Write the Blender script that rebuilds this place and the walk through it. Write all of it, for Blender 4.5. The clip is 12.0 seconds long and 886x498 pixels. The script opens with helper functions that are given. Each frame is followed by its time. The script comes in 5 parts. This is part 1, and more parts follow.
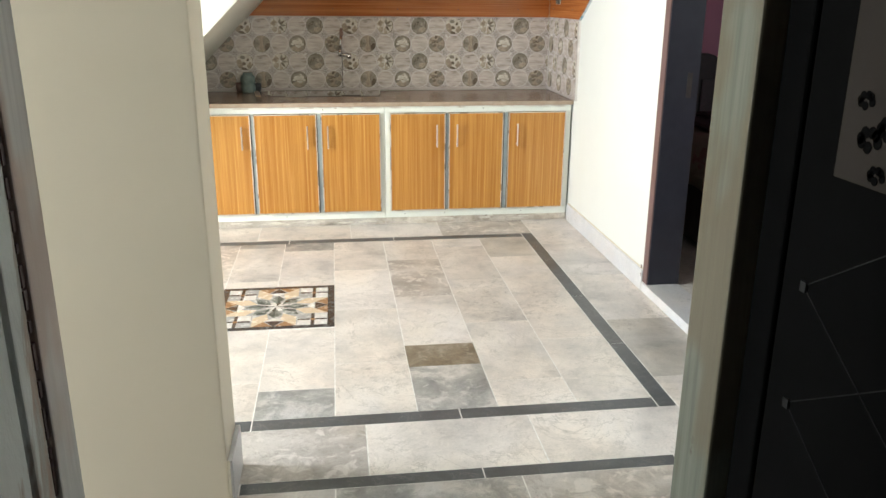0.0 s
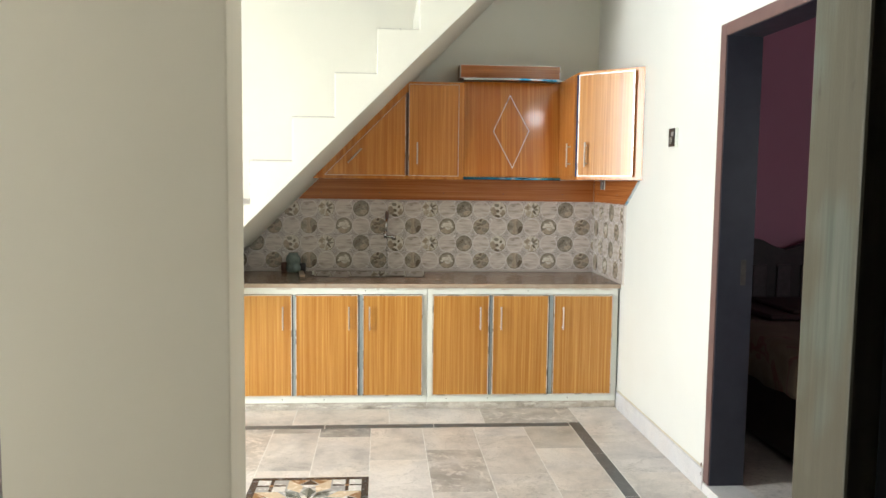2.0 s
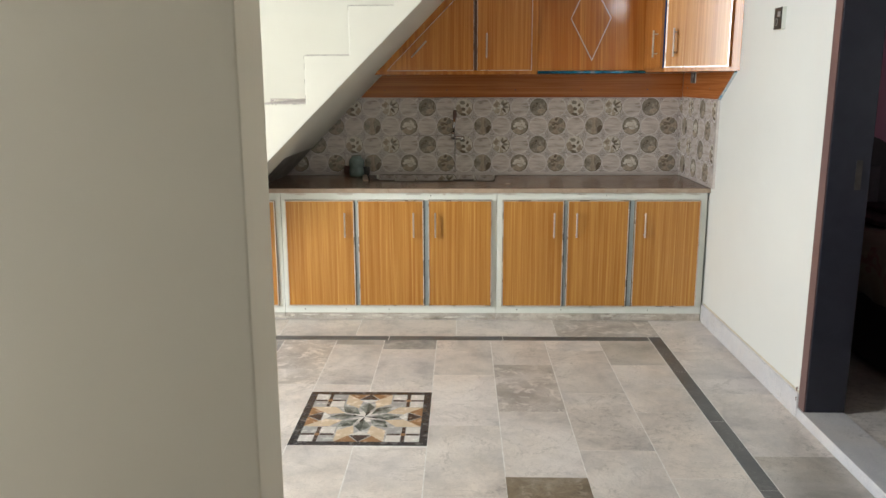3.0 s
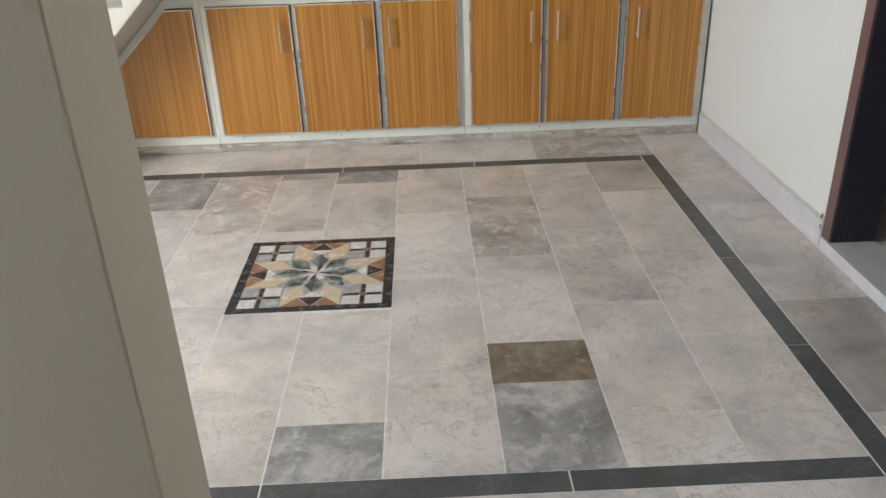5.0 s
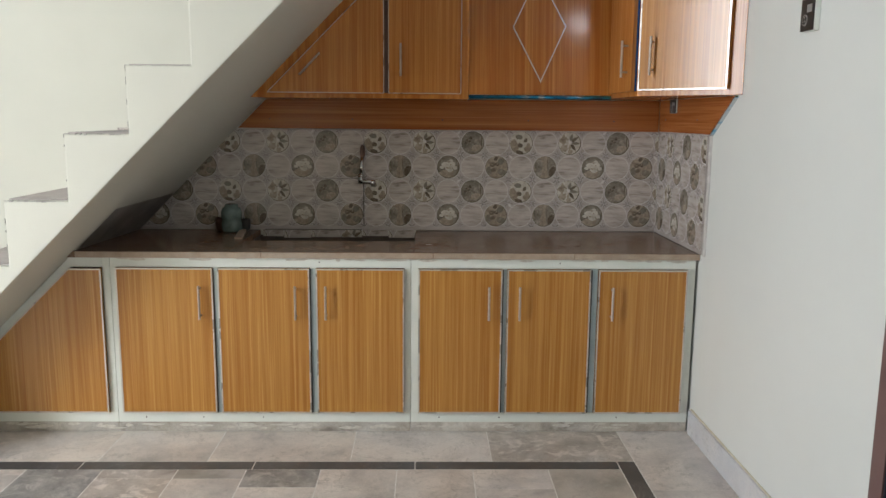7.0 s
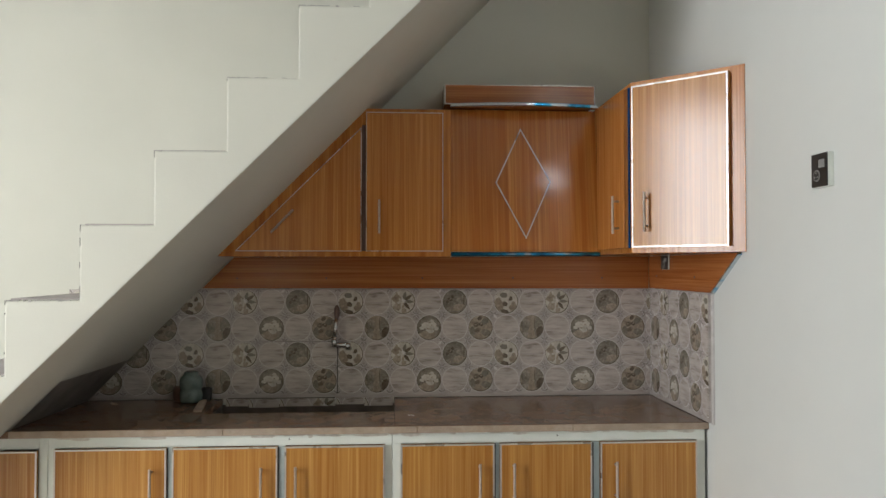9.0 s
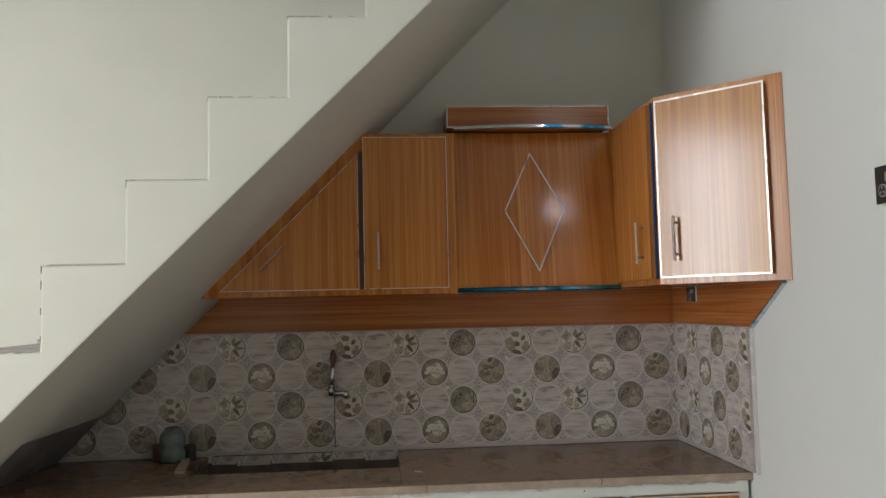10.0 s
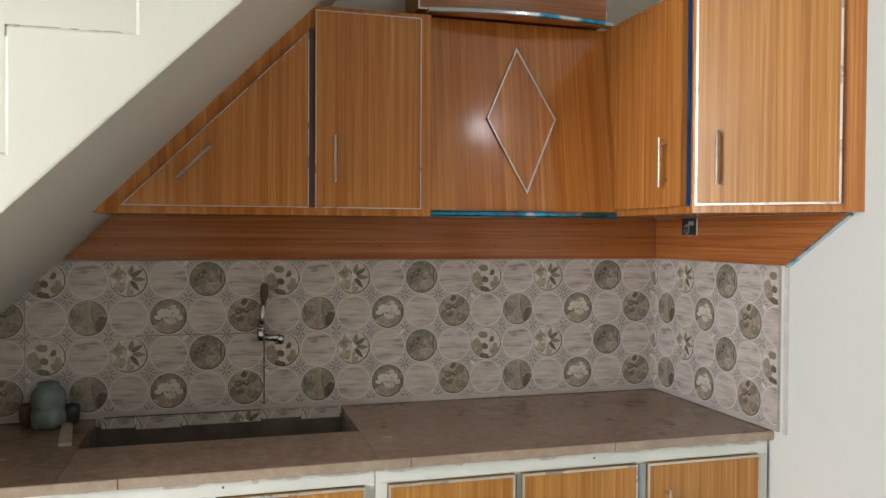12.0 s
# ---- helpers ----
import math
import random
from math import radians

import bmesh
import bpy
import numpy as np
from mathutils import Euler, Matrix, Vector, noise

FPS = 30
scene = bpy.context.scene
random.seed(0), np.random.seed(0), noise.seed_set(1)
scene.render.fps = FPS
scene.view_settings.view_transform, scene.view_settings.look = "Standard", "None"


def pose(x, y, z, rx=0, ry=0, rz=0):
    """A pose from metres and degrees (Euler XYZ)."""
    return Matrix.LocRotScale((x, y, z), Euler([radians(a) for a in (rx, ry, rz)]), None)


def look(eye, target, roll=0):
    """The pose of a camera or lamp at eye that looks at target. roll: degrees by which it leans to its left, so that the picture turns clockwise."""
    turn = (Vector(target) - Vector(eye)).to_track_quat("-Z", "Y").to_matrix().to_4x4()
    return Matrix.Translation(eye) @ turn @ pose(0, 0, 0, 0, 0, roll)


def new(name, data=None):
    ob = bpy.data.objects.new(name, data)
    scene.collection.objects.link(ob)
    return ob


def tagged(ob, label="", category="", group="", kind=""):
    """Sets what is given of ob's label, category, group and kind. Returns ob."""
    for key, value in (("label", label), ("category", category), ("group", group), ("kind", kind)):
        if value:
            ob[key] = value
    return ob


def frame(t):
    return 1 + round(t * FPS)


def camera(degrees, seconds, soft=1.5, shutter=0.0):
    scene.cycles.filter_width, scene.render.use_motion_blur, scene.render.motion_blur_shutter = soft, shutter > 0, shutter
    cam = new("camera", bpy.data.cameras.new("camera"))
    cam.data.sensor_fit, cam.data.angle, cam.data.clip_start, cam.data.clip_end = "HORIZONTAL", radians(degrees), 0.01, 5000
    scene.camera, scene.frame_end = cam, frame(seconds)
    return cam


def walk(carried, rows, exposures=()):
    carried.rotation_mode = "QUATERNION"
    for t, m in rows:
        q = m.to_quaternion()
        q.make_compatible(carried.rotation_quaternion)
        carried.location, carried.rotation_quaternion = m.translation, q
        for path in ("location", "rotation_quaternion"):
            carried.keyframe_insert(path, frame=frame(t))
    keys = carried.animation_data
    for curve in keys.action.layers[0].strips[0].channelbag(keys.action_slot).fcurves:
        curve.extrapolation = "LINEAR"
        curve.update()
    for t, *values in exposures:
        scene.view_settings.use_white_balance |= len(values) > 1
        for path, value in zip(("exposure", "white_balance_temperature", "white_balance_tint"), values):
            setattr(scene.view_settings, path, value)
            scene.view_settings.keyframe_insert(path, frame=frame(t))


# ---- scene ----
cam = camera(58.4, 12.0, soft=1.5)
PATH = [
    (0, (0.522, 1.827, 1.476), (0.777, 3.717, 0.873), 0.4),
    (0.5, (0.51, 1.843, 1.483), (0.763, 3.751, 0.94), 0.6),
    (1, (0.477, 1.838, 1.514), (0.689, 3.805, 1.221), 1.2),
    (1.5, (0.487, 1.876, 1.514), (0.69, 3.856, 1.311), 1.4),
    (2, (0.54, 1.978, 1.493), (0.693, 3.964, 1.321), 0.7),
    (2.5, (0.623, 2.146, 1.483), (0.624, 4.129, 1.223), 0.1),
    (3, (0.621, 2.31, 1.458), (0.574, 4.266, 1.044), -0.2),
    (3.5, (0.565, 2.544, 1.372), (0.623, 4.367, 0.551), 0.1),
    (3.7, (0.572, 2.583, 1.355), (0.651, 4.356, 0.434), -0.3),
    (5.3, (0.63, 3.096, 1.371), (0.655, 4.911, 0.532), -2.3),
    (5.5, (0.629, 3.209, 1.339), (0.69, 5.042, 0.542), -2.2),
    (6, (0.757, 3.415, 1.362), (0.848, 5.311, 0.731), -1.6),
    (6.5, (0.863, 3.573, 1.388), (0.924, 5.515, 0.914), 0.4),
    (7, (0.905, 3.63, 1.412), (0.945, 5.602, 1.085), 0.5),
    (7.2, (0.917, 3.629, 1.411), (0.948, 5.612, 1.15), 0.3),
    (8.8, (0.872, 3.833, 1.444), (0.945, 5.831, 1.445), 0.1),
    (9, (0.825, 3.914, 1.452), (0.958, 5.909, 1.498), -0.0),
    (9.5, (0.778, 4.027, 1.471), (0.985, 6.012, 1.603), -0.4),
    (10, (0.785, 4.233, 1.451), (0.942, 6.222, 1.593), -1.3),
    (10.5, (0.801, 4.421, 1.453), (0.772, 6.419, 1.513), -1.7),
    (11, (0.669, 4.567, 1.433), (0.723, 6.567, 1.424), -2.1),
    (11.4, (0.507, 4.73, 1.457), (0.889, 6.693, 1.43), -1.2),
    (11.5, (0.488, 4.75, 1.466), (0.897, 6.707, 1.434), -0.7),
    (12, (0.42, 4.935, 1.441), (0.967, 6.858, 1.404), 0.3),
]
walk(cam, [(t, look(eye, target, roll)) for t, eye, target, roll in PATH],
     exposures=[(0.0, 0.54, 6080, 5), (1.0, 0.54, 6100, 5), (1.5, 0.50, 6120, 5), (2.5, 0.22, 6180, 6), (3.0, -0.12, 6120, 8), (3.5, -0.36, 5980, 10), (5.5, -0.47, 5950, 10),
                (6.5, -0.52, 5900, 8), (7.0, -0.51, 5900, 8), (9.5, -0.63, 6000, 8), (10.5, -0.82, 5950, 10), (11.0, -0.82, 5980, 11), (11.5, -0.27, 6050, 10), (12.0, -0.13, 6080, 9)])

# ---- light ----
world = bpy.data.worlds.new("sky")
scene.world = world
world.use_nodes = True
wn = world.node_tree
sky = wn.nodes.new("ShaderNodeTexSky")
sky.sky_type, sky.sun_disc = "NISHITA", False
sky.sun_elevation, sky.sun_rotation = radians(50), radians(250)
wn.nodes["Background"].inputs["Strength"].default_value = 0.12
wn.links.new(sky.outputs[0], wn.nodes["Background"].inputs["Color"])


def area_lamp(name, place, target, w, h, watts, colour=(1, 0.985, 0.96)):
    lamp = bpy.data.lights.new(name, "AREA")
    lamp.shape, lamp.size, lamp.size_y, lamp.energy, lamp.color = "RECTANGLE", w, h, watts, colour
    ob = new(name, lamp)
    ob.matrix_world = look(place, target)
    return ob


sun = new("sun", bpy.data.lights.new("sun", "SUN"))
sun.data.energy, sun.data.angle, sun.data.color = 0.6, radians(12), (1, 0.96, 0.9)
sun.matrix_world = look((-6, 2, 8), (0, 5, 0))
# daylight by the courtyard gate; passage, stairwell and bedroom lamps are added, unseen fills
area_lamp("daylight_gate", (-3.32, 4.66, 1.65), (2, 5.3, 0.8), 0.9, 2.95, 206)
area_lamp("daylight_passage", (-3.32, 3.30, 1.3), (2, 3.6, 1.2), 1.15, 2.3, 55)
area_lamp("daylight_stairwell", (-3.32, 7.22, 4.0), (0.5, 7.22, 2.4), 0.8, 1.15, 7)
area_lamp("daylight_bedroom", (4.0, 3.08, 1.55), (3.6, 6.5, 1.2), 0.9, 0.8, 7)
# the lit bulb above the bedroom door
bulb_lamp = new("bulb_light", bpy.data.lights.new("bulb_light", "POINT"))
bulb_lamp.data.energy, bulb_lamp.data.shadow_soft_size, bulb_lamp.data.color = 6.0, 0.05, (1, 0.97, 0.92)
bulb_lamp.location = (2.022, 5.5, 2.70)

# ---- materials ----


class Mat:
    """A node material with short ways to add nodes."""

    def __init__(self, name, rough=0.6, metal=0.0, spec=0.5):
        self.m = bpy.data.materials.new(name)
        self.m.use_nodes = True
        self.t = self.m.node_tree
        self.b = self.t.nodes["Principled BSDF"]
        self.b.inputs["Roughness"].default_value = rough
        self.b.inputs["Metallic"].default_value = metal
        self.b.inputs["Specular IOR Level"].default_value = spec

    def node(self, kind, **values):
        n = self.t.nodes.new(kind)
        for k, v in values.items():
            n.inputs[k.replace("_", " ")].default_value = v
        return n

    def link(self, a, b):
        self.t.links.new(a, b)

    def coords(self, scale=(1, 1, 1), shuffle=False):
        tc = self.node("ShaderNodeTexCoord")
        mp = self.node("ShaderNodeMapping")
        mp.inputs["Scale"].default_value = scale
        self.link(tc.outputs["Object"], mp.inputs["Vector"])
        if shuffle:
            info = self.node("ShaderNodeObjectInfo")
            mul = self.node("ShaderNodeVectorMath")
            mul.operation = "SCALE"
            mul.inputs[0].default_value = (37.0, 53.0, 71.0)
            self.link(info.outputs["Random"], mul.inputs["Scale"])
            self.link(mul.outputs[0], mp.inputs["Location"])
        return mp.outputs[0]

    def noise(self, vec, scale, detail=4.0, rough=0.55, distort=0.0):
        n = self.node("ShaderNodeTexNoise", Scale=scale, Detail=detail, Roughness=rough, Distortion=distort)
        self.link(vec, n.inputs["Vector"])
        return n.outputs["Fac"]

    def ramp(self, fac, *stops):
        r = self.node("ShaderNodeValToRGB")
        el = r.color_ramp.elements
        while len(el) < len(stops):
            el.new(0.5)
        for e, (p, c) in zip(el, stops):
            e.position, e.color = p, (*c, 1)
        self.link(fac, r.inputs[0])
        return r.outputs["Color"]

    def mix(self, fac, a, b, mode="MIX"):
        n = self.t.nodes.new("ShaderNodeMix")
        n.data_type, n.blend_type = "RGBA", mode
        for sock, v in ((n.inputs[0], fac), (n.inputs[6], a), (n.inputs[7], b)):
            if isinstance(v, (int, float)):
                sock.default_value = v
            elif isinstance(v, tuple):
                sock.default_value = (*v, 1)
            else:
                self.link(v, sock)
        return n.outputs[2]

    def math(self, op, a, b=0.0):
        n = self.t.nodes.new("ShaderNodeMath")
        n.operation = op
        for sock, v in ((n.inputs[0], a), (n.inputs[1], b)):
            if isinstance(v, (int, float)):
                sock.default_value = v
            else:
                self.link(v, sock)
        return n.outputs[0]

    def colour(self, c):
        if isinstance(c, tuple):
            self.b.inputs["Base Color"].default_value = (*c, 1)
        else:
            self.link(c, self.b.inputs["Base Color"])
        return self

    def rough(self, fac, lo, hi):
        r = self.node("ShaderNodeMapRange")
        r.inputs["To Min"].default_value, r.inputs["To Max"].default_value = lo, hi
        self.link(fac, r.inputs["Value"])
        self.link(r.outputs[0], self.b.inputs["Roughness"])
        return self

    def bump(self, fac, strength=0.2, distance=0.002):
        n = self.node("ShaderNodeBump", Strength=strength, Distance=distance)
        self.link(fac, n.inputs["Height"])
        self.link(n.outputs[0], self.b.inputs["Normal"])
        return self


def paint(name, base, dirty, rough=0.55):
    m = Mat(name, rough)
    v = m.coords()
    big, mid, fine = m.noise(v, 1.3, 5), m.noise(v, 9, 6, 0.65), m.noise(v, 140, 3)
    c = m.ramp(big, (0.3, base), (0.75, dirty))
    scuff = m.ramp(mid, (0.70, (1, 1, 1)), (0.82, (0.93, 0.92, 0.9)))
    c = m.mix(1.0, c, scuff, "MULTIPLY")
    m.colour(c).rough(mid, rough - 0.08, rough + 0.12)
    return m.bump(m.math("ADD", m.math("MULTIPLY", fine, 0.3), mid), 0.22, 0.004).m


def laminate(name, across, dark, light, rough=0.22):
    """Printed wood-grain laminate; across: how fast the grain changes along x, y and z."""
    m = Mat(name, rough)
    v = m.coords(across)
    wide, fine = m.noise(v, 1.0, 3, 0.6), m.noise(v, 4.5, 4, 0.7)
    f = m.math("ADD", m.math("MULTIPLY", wide, 0.55), m.math("MULTIPLY", fine, 0.45))
    c = m.ramp(f, (0.40, dark), (0.5, tuple((a + b) / 2 for a, b in zip(dark, light))), (0.60, light))
    line = m.noise(m.coords(tuple(a * 2.2 for a in across)), 1.0, 2, 0.5)
    streak = m.ramp(line, (0.36, (0.92, 0.88, 0.84)), (0.47, (1, 1, 1)), (0.57, (1, 1, 1)), (0.66, (1.22, 1.36, 1.7)))
    c = m.mix(0.65, c, streak, "MULTIPLY")
    return m.colour(c).m


def marble(name, stops, vein, rough=0.28, scale=3.0, blotch=0.0, pale=(0.6, 0.58, 0.55), lumps=0.59):
    """Cloudy polished stone; each piece takes its own part of the pattern."""
    m = Mat(name, rough)
    v = m.coords(shuffle=True)
    info = m.node("ShaderNodeObjectInfo")
    cloud = m.noise(v, scale, 7, 0.6, 0.5)
    patch = m.noise(v, scale * 5, 8, 0.78, 0.3)
    grain = m.noise(v, scale * 40, 3, 0.6)
    c = m.ramp(m.math("ADD", m.math("MULTIPLY", cloud, 0.74), m.math("MULTIPLY", patch, 0.26)), *stops)
    zone = m.ramp(m.noise(v, scale * 0.7, 3, 0.5, 0.4), (0.52, (0, 0, 0)), (0.60, (1, 1, 1)))
    mottle = m.ramp(m.noise(v, scale * 9, 6, 0.8, 0.6), (0.40, (0.72, 0.72, 0.71)), (0.47, (0.97, 0.97, 0.97)), (0.58, (1, 1, 1)), (0.68, (1.10, 1.09, 1.08)))
    c = m.mix(zone, c, m.mix(1.0, c, mottle, "MULTIPLY"))
    for size, width, depth in ((0.8, 0.012, 0.42), (2.1, 0.012, 0.30)):
        n2 = m.noise(v, scale * size, 6, 0.66, 1.1)
        line = m.math("ABSOLUTE", m.math("SUBTRACT", n2, 0.5))
        thin = m.math("MULTIPLY", m.ramp(line, (0.0, (depth, depth, depth)), (width, (0, 0, 0))), m.ramp(cloud, (0.42, (0, 0, 0)), (0.56, (1, 1, 1))))
        c = m.mix(thin, c, vein)
    if blotch:
        lump = m.noise(v, scale * 2.6, 5, 0.6, 0.7)
        c = m.mix(m.ramp(lump, (lumps, (0, 0, 0)), (lumps + 0.10, (blotch, blotch, blotch))), c, pale)
    hue = m.noise(v, scale * 0.45, 4, 0.6, 0.6)
    c = m.mix(1.0, c, m.ramp(hue, (0.36, (1.015, 0.985, 0.965)), (0.5, (1, 0.995, 0.995)), (0.62, (0.965, 0.975, 1.01))), "MULTIPLY")
    fleck = m.noise(v, scale * 16, 5, 0.75, 0.3)
    c = m.mix(1.0, c, m.ramp(fleck, (0.30, (0.80, 0.80, 0.80)), (0.42, (1, 1, 1)), (0.66, (1, 1, 1)), (0.76, (1.14, 1.13, 1.12))), "MULTIPLY")
    c = m.mix(1.0, c, m.ramp(grain, (0.3, (0.93, 0.93, 0.93)), (0.7, (1.06, 1.06, 1.06))), "MULTIPLY")
    shade = m.ramp(info.outputs["Random"], (0.0, (0.90, 0.89, 0.88)), (0.5, (1.0, 0.985, 0.965)), (1.0, (1.05, 1.03, 1.01)))
    c = m.mix(1.0, c, shade, "MULTIPLY")
    m.colour(c).rough(patch, rough - 0.1, rough + 0.2)
    return m.bump(patch, 0.06, 0.002).m


def plain(name, base, other, rough=0.5, metal=0.0, scale=20.0, bump=0.1):
    m = Mat(name, rough, metal)
    n = m.noise(m.coords(), scale, 5, 0.6)
    m.colour(m.ramp(n, (0.3, base), (0.72, other))).rough(n, max(0.04, rough - 0.08), rough + 0.1)
    return m.bump(n, bump, 0.002).m


WHITE = paint("white_distemper", (0.700, 0.710, 0.680), (0.660, 0.666, 0.636))
OFF_WHITE = paint("off_white_distemper", (0.652, 0.646, 0.572), (0.602, 0.596, 0.525))
CREAM = paint("cream_distemper", (0.77, 0.70, 0.565), (0.73, 0.66, 0.53))
PINK = paint("pink_distemper", (0.56, 0.27, 0.37), (0.50, 0.235, 0.325))
# grey level stands for how little light the first room gets and bounces
GREY_PLASTER = paint("unlit_room_grey", (0.50, 0.48, 0.44), (0.44, 0.42, 0.39))
SOFFIT_DARK = plain("rough_dark_soffit", (0.31, 0.29, 0.265), (0.48, 0.455, 0.425), 0.9, scale=7, bump=0.4)
WOOD = laminate("orange_wood_laminate", (48, 48, 0.5), (0.365, 0.150, 0.026), (0.505, 0.255, 0.058), 0.27)
# angled door's laminate, lightened in colour for the glare it catches
WOOD_GLARE = laminate("brown_wood_laminate_glare", (42, 42, 0.5), (0.37, 0.150, 0.032), (0.52, 0.248, 0.066), 0.17)
WOOD_UP = laminate("brown_wood_laminate", (42, 42, 0.5), (0.365, 0.126, 0.023), (0.525, 0.222, 0.053))
WOOD_PANEL = laminate("brown_wood_laminate_leaning", (42, 0.2, 0.5), (0.37, 0.118, 0.02), (0.52, 0.212, 0.045), 0.13)
WOOD_FLAT = laminate("brown_wood_laminate_level_grain", (0.6, 0.6, 60), (0.29, 0.086, 0.02), (0.43, 0.162, 0.044))
FRAME = plain("white_enamel_frame", (0.70, 0.74, 0.68), (0.78, 0.80, 0.75), 0.4, scale=8)
TRIM = plain("silver_edge_trim", (0.54, 0.49, 0.43), (0.70, 0.66, 0.61), 0.28, 0.5, 10, 0.0)


def filmed_metal(name, silver, blue, dark, lo, hi):
    """Bright metal edging with blue film; silver and dark reflections are put into its colour."""
    m = Mat(name, 0.14, 0.9)
    f = m.noise(m.coords((7, 7, 7)), 1.0, 3, 0.6, 0.4)
    m.colour(m.ramp(f, (lo - 0.08, dark), (lo, blue), (hi, blue), (hi + 0.07, silver)))
    return m.rough(m.noise(m.coords((30, 30, 200)), 1.0, 2), 0.08, 0.24).m


BLUE = filmed_metal("blue_film_on_metal_edging", (0.62, 0.66, 0.68), (0.05, 0.34, 0.58), (0.02, 0.035, 0.06), 0.41, 0.485)
PALE_BLUE = plain("pale_blue_filmed_edging", (0.34, 0.41, 0.43), (0.46, 0.53, 0.54), 0.3, 0.3, 6)
# steel browned in colour to carry the wood it reflects
STEEL = plain("brushed_steel", (0.40, 0.33, 0.275), (0.54, 0.46, 0.39), 0.34, 0.95, 90, 0.0)
CHROME = plain("worn_chrome", (0.45, 0.44, 0.43), (0.66, 0.65, 0.64), 0.18, 1.0, 60)


def dusty_granite():
    m = Mat("brown_polished_granite", 0.2)
    v = m.coords()
    big, mid, fine = m.noise(v, 5, 4, 0.6, 0.5), m.noise(v, 38, 5, 0.65), m.noise(v, 210, 3)
    f = m.math("ADD", m.math("MULTIPLY", mid, 0.6), m.math("MULTIPLY", fine, 0.4))
    c = m.ramp(f, (0.36, (0.160, 0.096, 0.060)), (0.5, (0.212, 0.131, 0.085)), (0.66, (0.28, 0.180, 0.122)))
    c = m.mix(m.ramp(big, (0.48, (0, 0, 0)), (0.68, (0.35, 0.35, 0.35))), c, (0.29, 0.215, 0.155))
    return m.colour(c).rough(big, 0.10, 0.34).m


GRANITE = dusty_granite()
EDGE = marble("pale_stone_edge", ((0.3, (0.29, 0.22, 0.16)), (0.7, (0.46, 0.38, 0.30))), (0.24, 0.18, 0.13), 0.45, 20)
MARBLE = marble("grey_floor_marble", ((0.36, (0.42, 0.40, 0.39)), (0.44, (0.56, 0.53, 0.505)), (0.52, (0.655, 0.615, 0.58)), (0.60, (0.74, 0.70, 0.66))), (0.26, 0.24, 0.22), 0.28, 3.0, 0.5, (0.72, 0.675, 0.63))
MARBLE_DARK = marble("taupe_grey_marble", ((0.36, (0.30, 0.285, 0.26)), (0.5, (0.42, 0.40, 0.37)), (0.62, (0.53, 0.505, 0.47))), (0.52, 0.50, 0.47), 0.28, 4, 0.3, (0.5, 0.475, 0.44))
MARBLE_VEINED = marble("dark_veined_marble", ((0.36, (0.18, 0.18, 0.178)), (0.5, (0.32, 0.317, 0.308)), (0.62, (0.53, 0.515, 0.50))), (0.68, 0.665, 0.645), 0.3, 5, 0.6, (0.62, 0.60, 0.58), 0.55)
MARBLE_BROWN = marble("brown_marble", ((0.34, (0.12, 0.092, 0.06)), (0.5, (0.22, 0.18, 0.13)), (0.66, (0.36, 0.32, 0.26))), (0.44, 0.41, 0.36), 0.33, 7, 0.6, (0.42, 0.38, 0.32))
MARBLE_BRECCIA = marble("breccia_marble", ((0.37, (0.33, 0.295, 0.265)), (0.5, (0.48, 0.445, 0.41)), (0.58, (0.60, 0.565, 0.53))), (0.22, 0.185, 0.16), 0.3, 5.5, 0.75, (0.76, 0.715, 0.67), 0.53)
BAND = marble("charcoal_marble_band", ((0.3, (0.062, 0.066, 0.07)), (0.6, (0.105, 0.11, 0.115)), (0.78, (0.20, 0.205, 0.21))), (0.25, 0.25, 0.25), 0.3, 5)
SKIRT = marble("pale_blue_marble_skirting", ((0.3, (0.50, 0.51, 0.545)), (0.6, (0.62, 0.625, 0.645)), (0.75, (0.72, 0.72, 0.72))), (0.44, 0.46, 0.52), 0.3, 5)
GROUT = plain("pale_grout", (0.88, 0.865, 0.84), (0.62, 0.60, 0.575), 0.85, scale=30)
DARK_WOOD = plain("dark_brown_door_paint", (0.022, 0.024, 0.037), (0.032, 0.034, 0.049), 0.4, scale=12)
SCREW = plain("dark_screw", (0.06, 0.055, 0.05), (0.1, 0.09, 0.08), 0.5, 0.4)
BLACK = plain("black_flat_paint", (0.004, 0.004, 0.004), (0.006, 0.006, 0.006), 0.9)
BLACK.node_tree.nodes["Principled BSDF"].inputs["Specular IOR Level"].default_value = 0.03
DARK_EDGE = plain("brown_door_frame_edge", (0.13, 0.075, 0.07), (0.17, 0.10, 0.09), 0.45, scale=14)


def worn_metal(name, lo, hi, stain, amount):
    m = Mat(name, 0.45)
    v = m.coords((30, 30, 1.2))
    brush, spots = m.noise(v, 2.0, 6, 0.65), m.noise(m.coords((9, 9, 3.5)), 2.2, 6, 0.75)
    patch = m.noise(m.coords((5, 5, 2.2)), 1.0, 3, 0.5)
    c = m.ramp(brush, (0.35, lo), (0.65, hi))
    c = m.mix(m.ramp(patch, (0.50, (0, 0, 0)), (0.56, (amount, amount, amount))), c, stain)
    c = m.mix(m.ramp(spots, (0.63, (0, 0, 0)), (0.70, (0.85, 0.85, 0.85))), c, (0.09, 0.07, 0.055))
    m.colour(c).rough(brush, 0.3, 0.55)
    return m.bump(m.math("ADD", brush, spots), 0.25, 0.003).m


# worn frame paint twice: right copy darkened for shade, left copy lightened as if lit
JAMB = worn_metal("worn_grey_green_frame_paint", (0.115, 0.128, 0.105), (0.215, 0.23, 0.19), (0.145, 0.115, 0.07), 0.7)
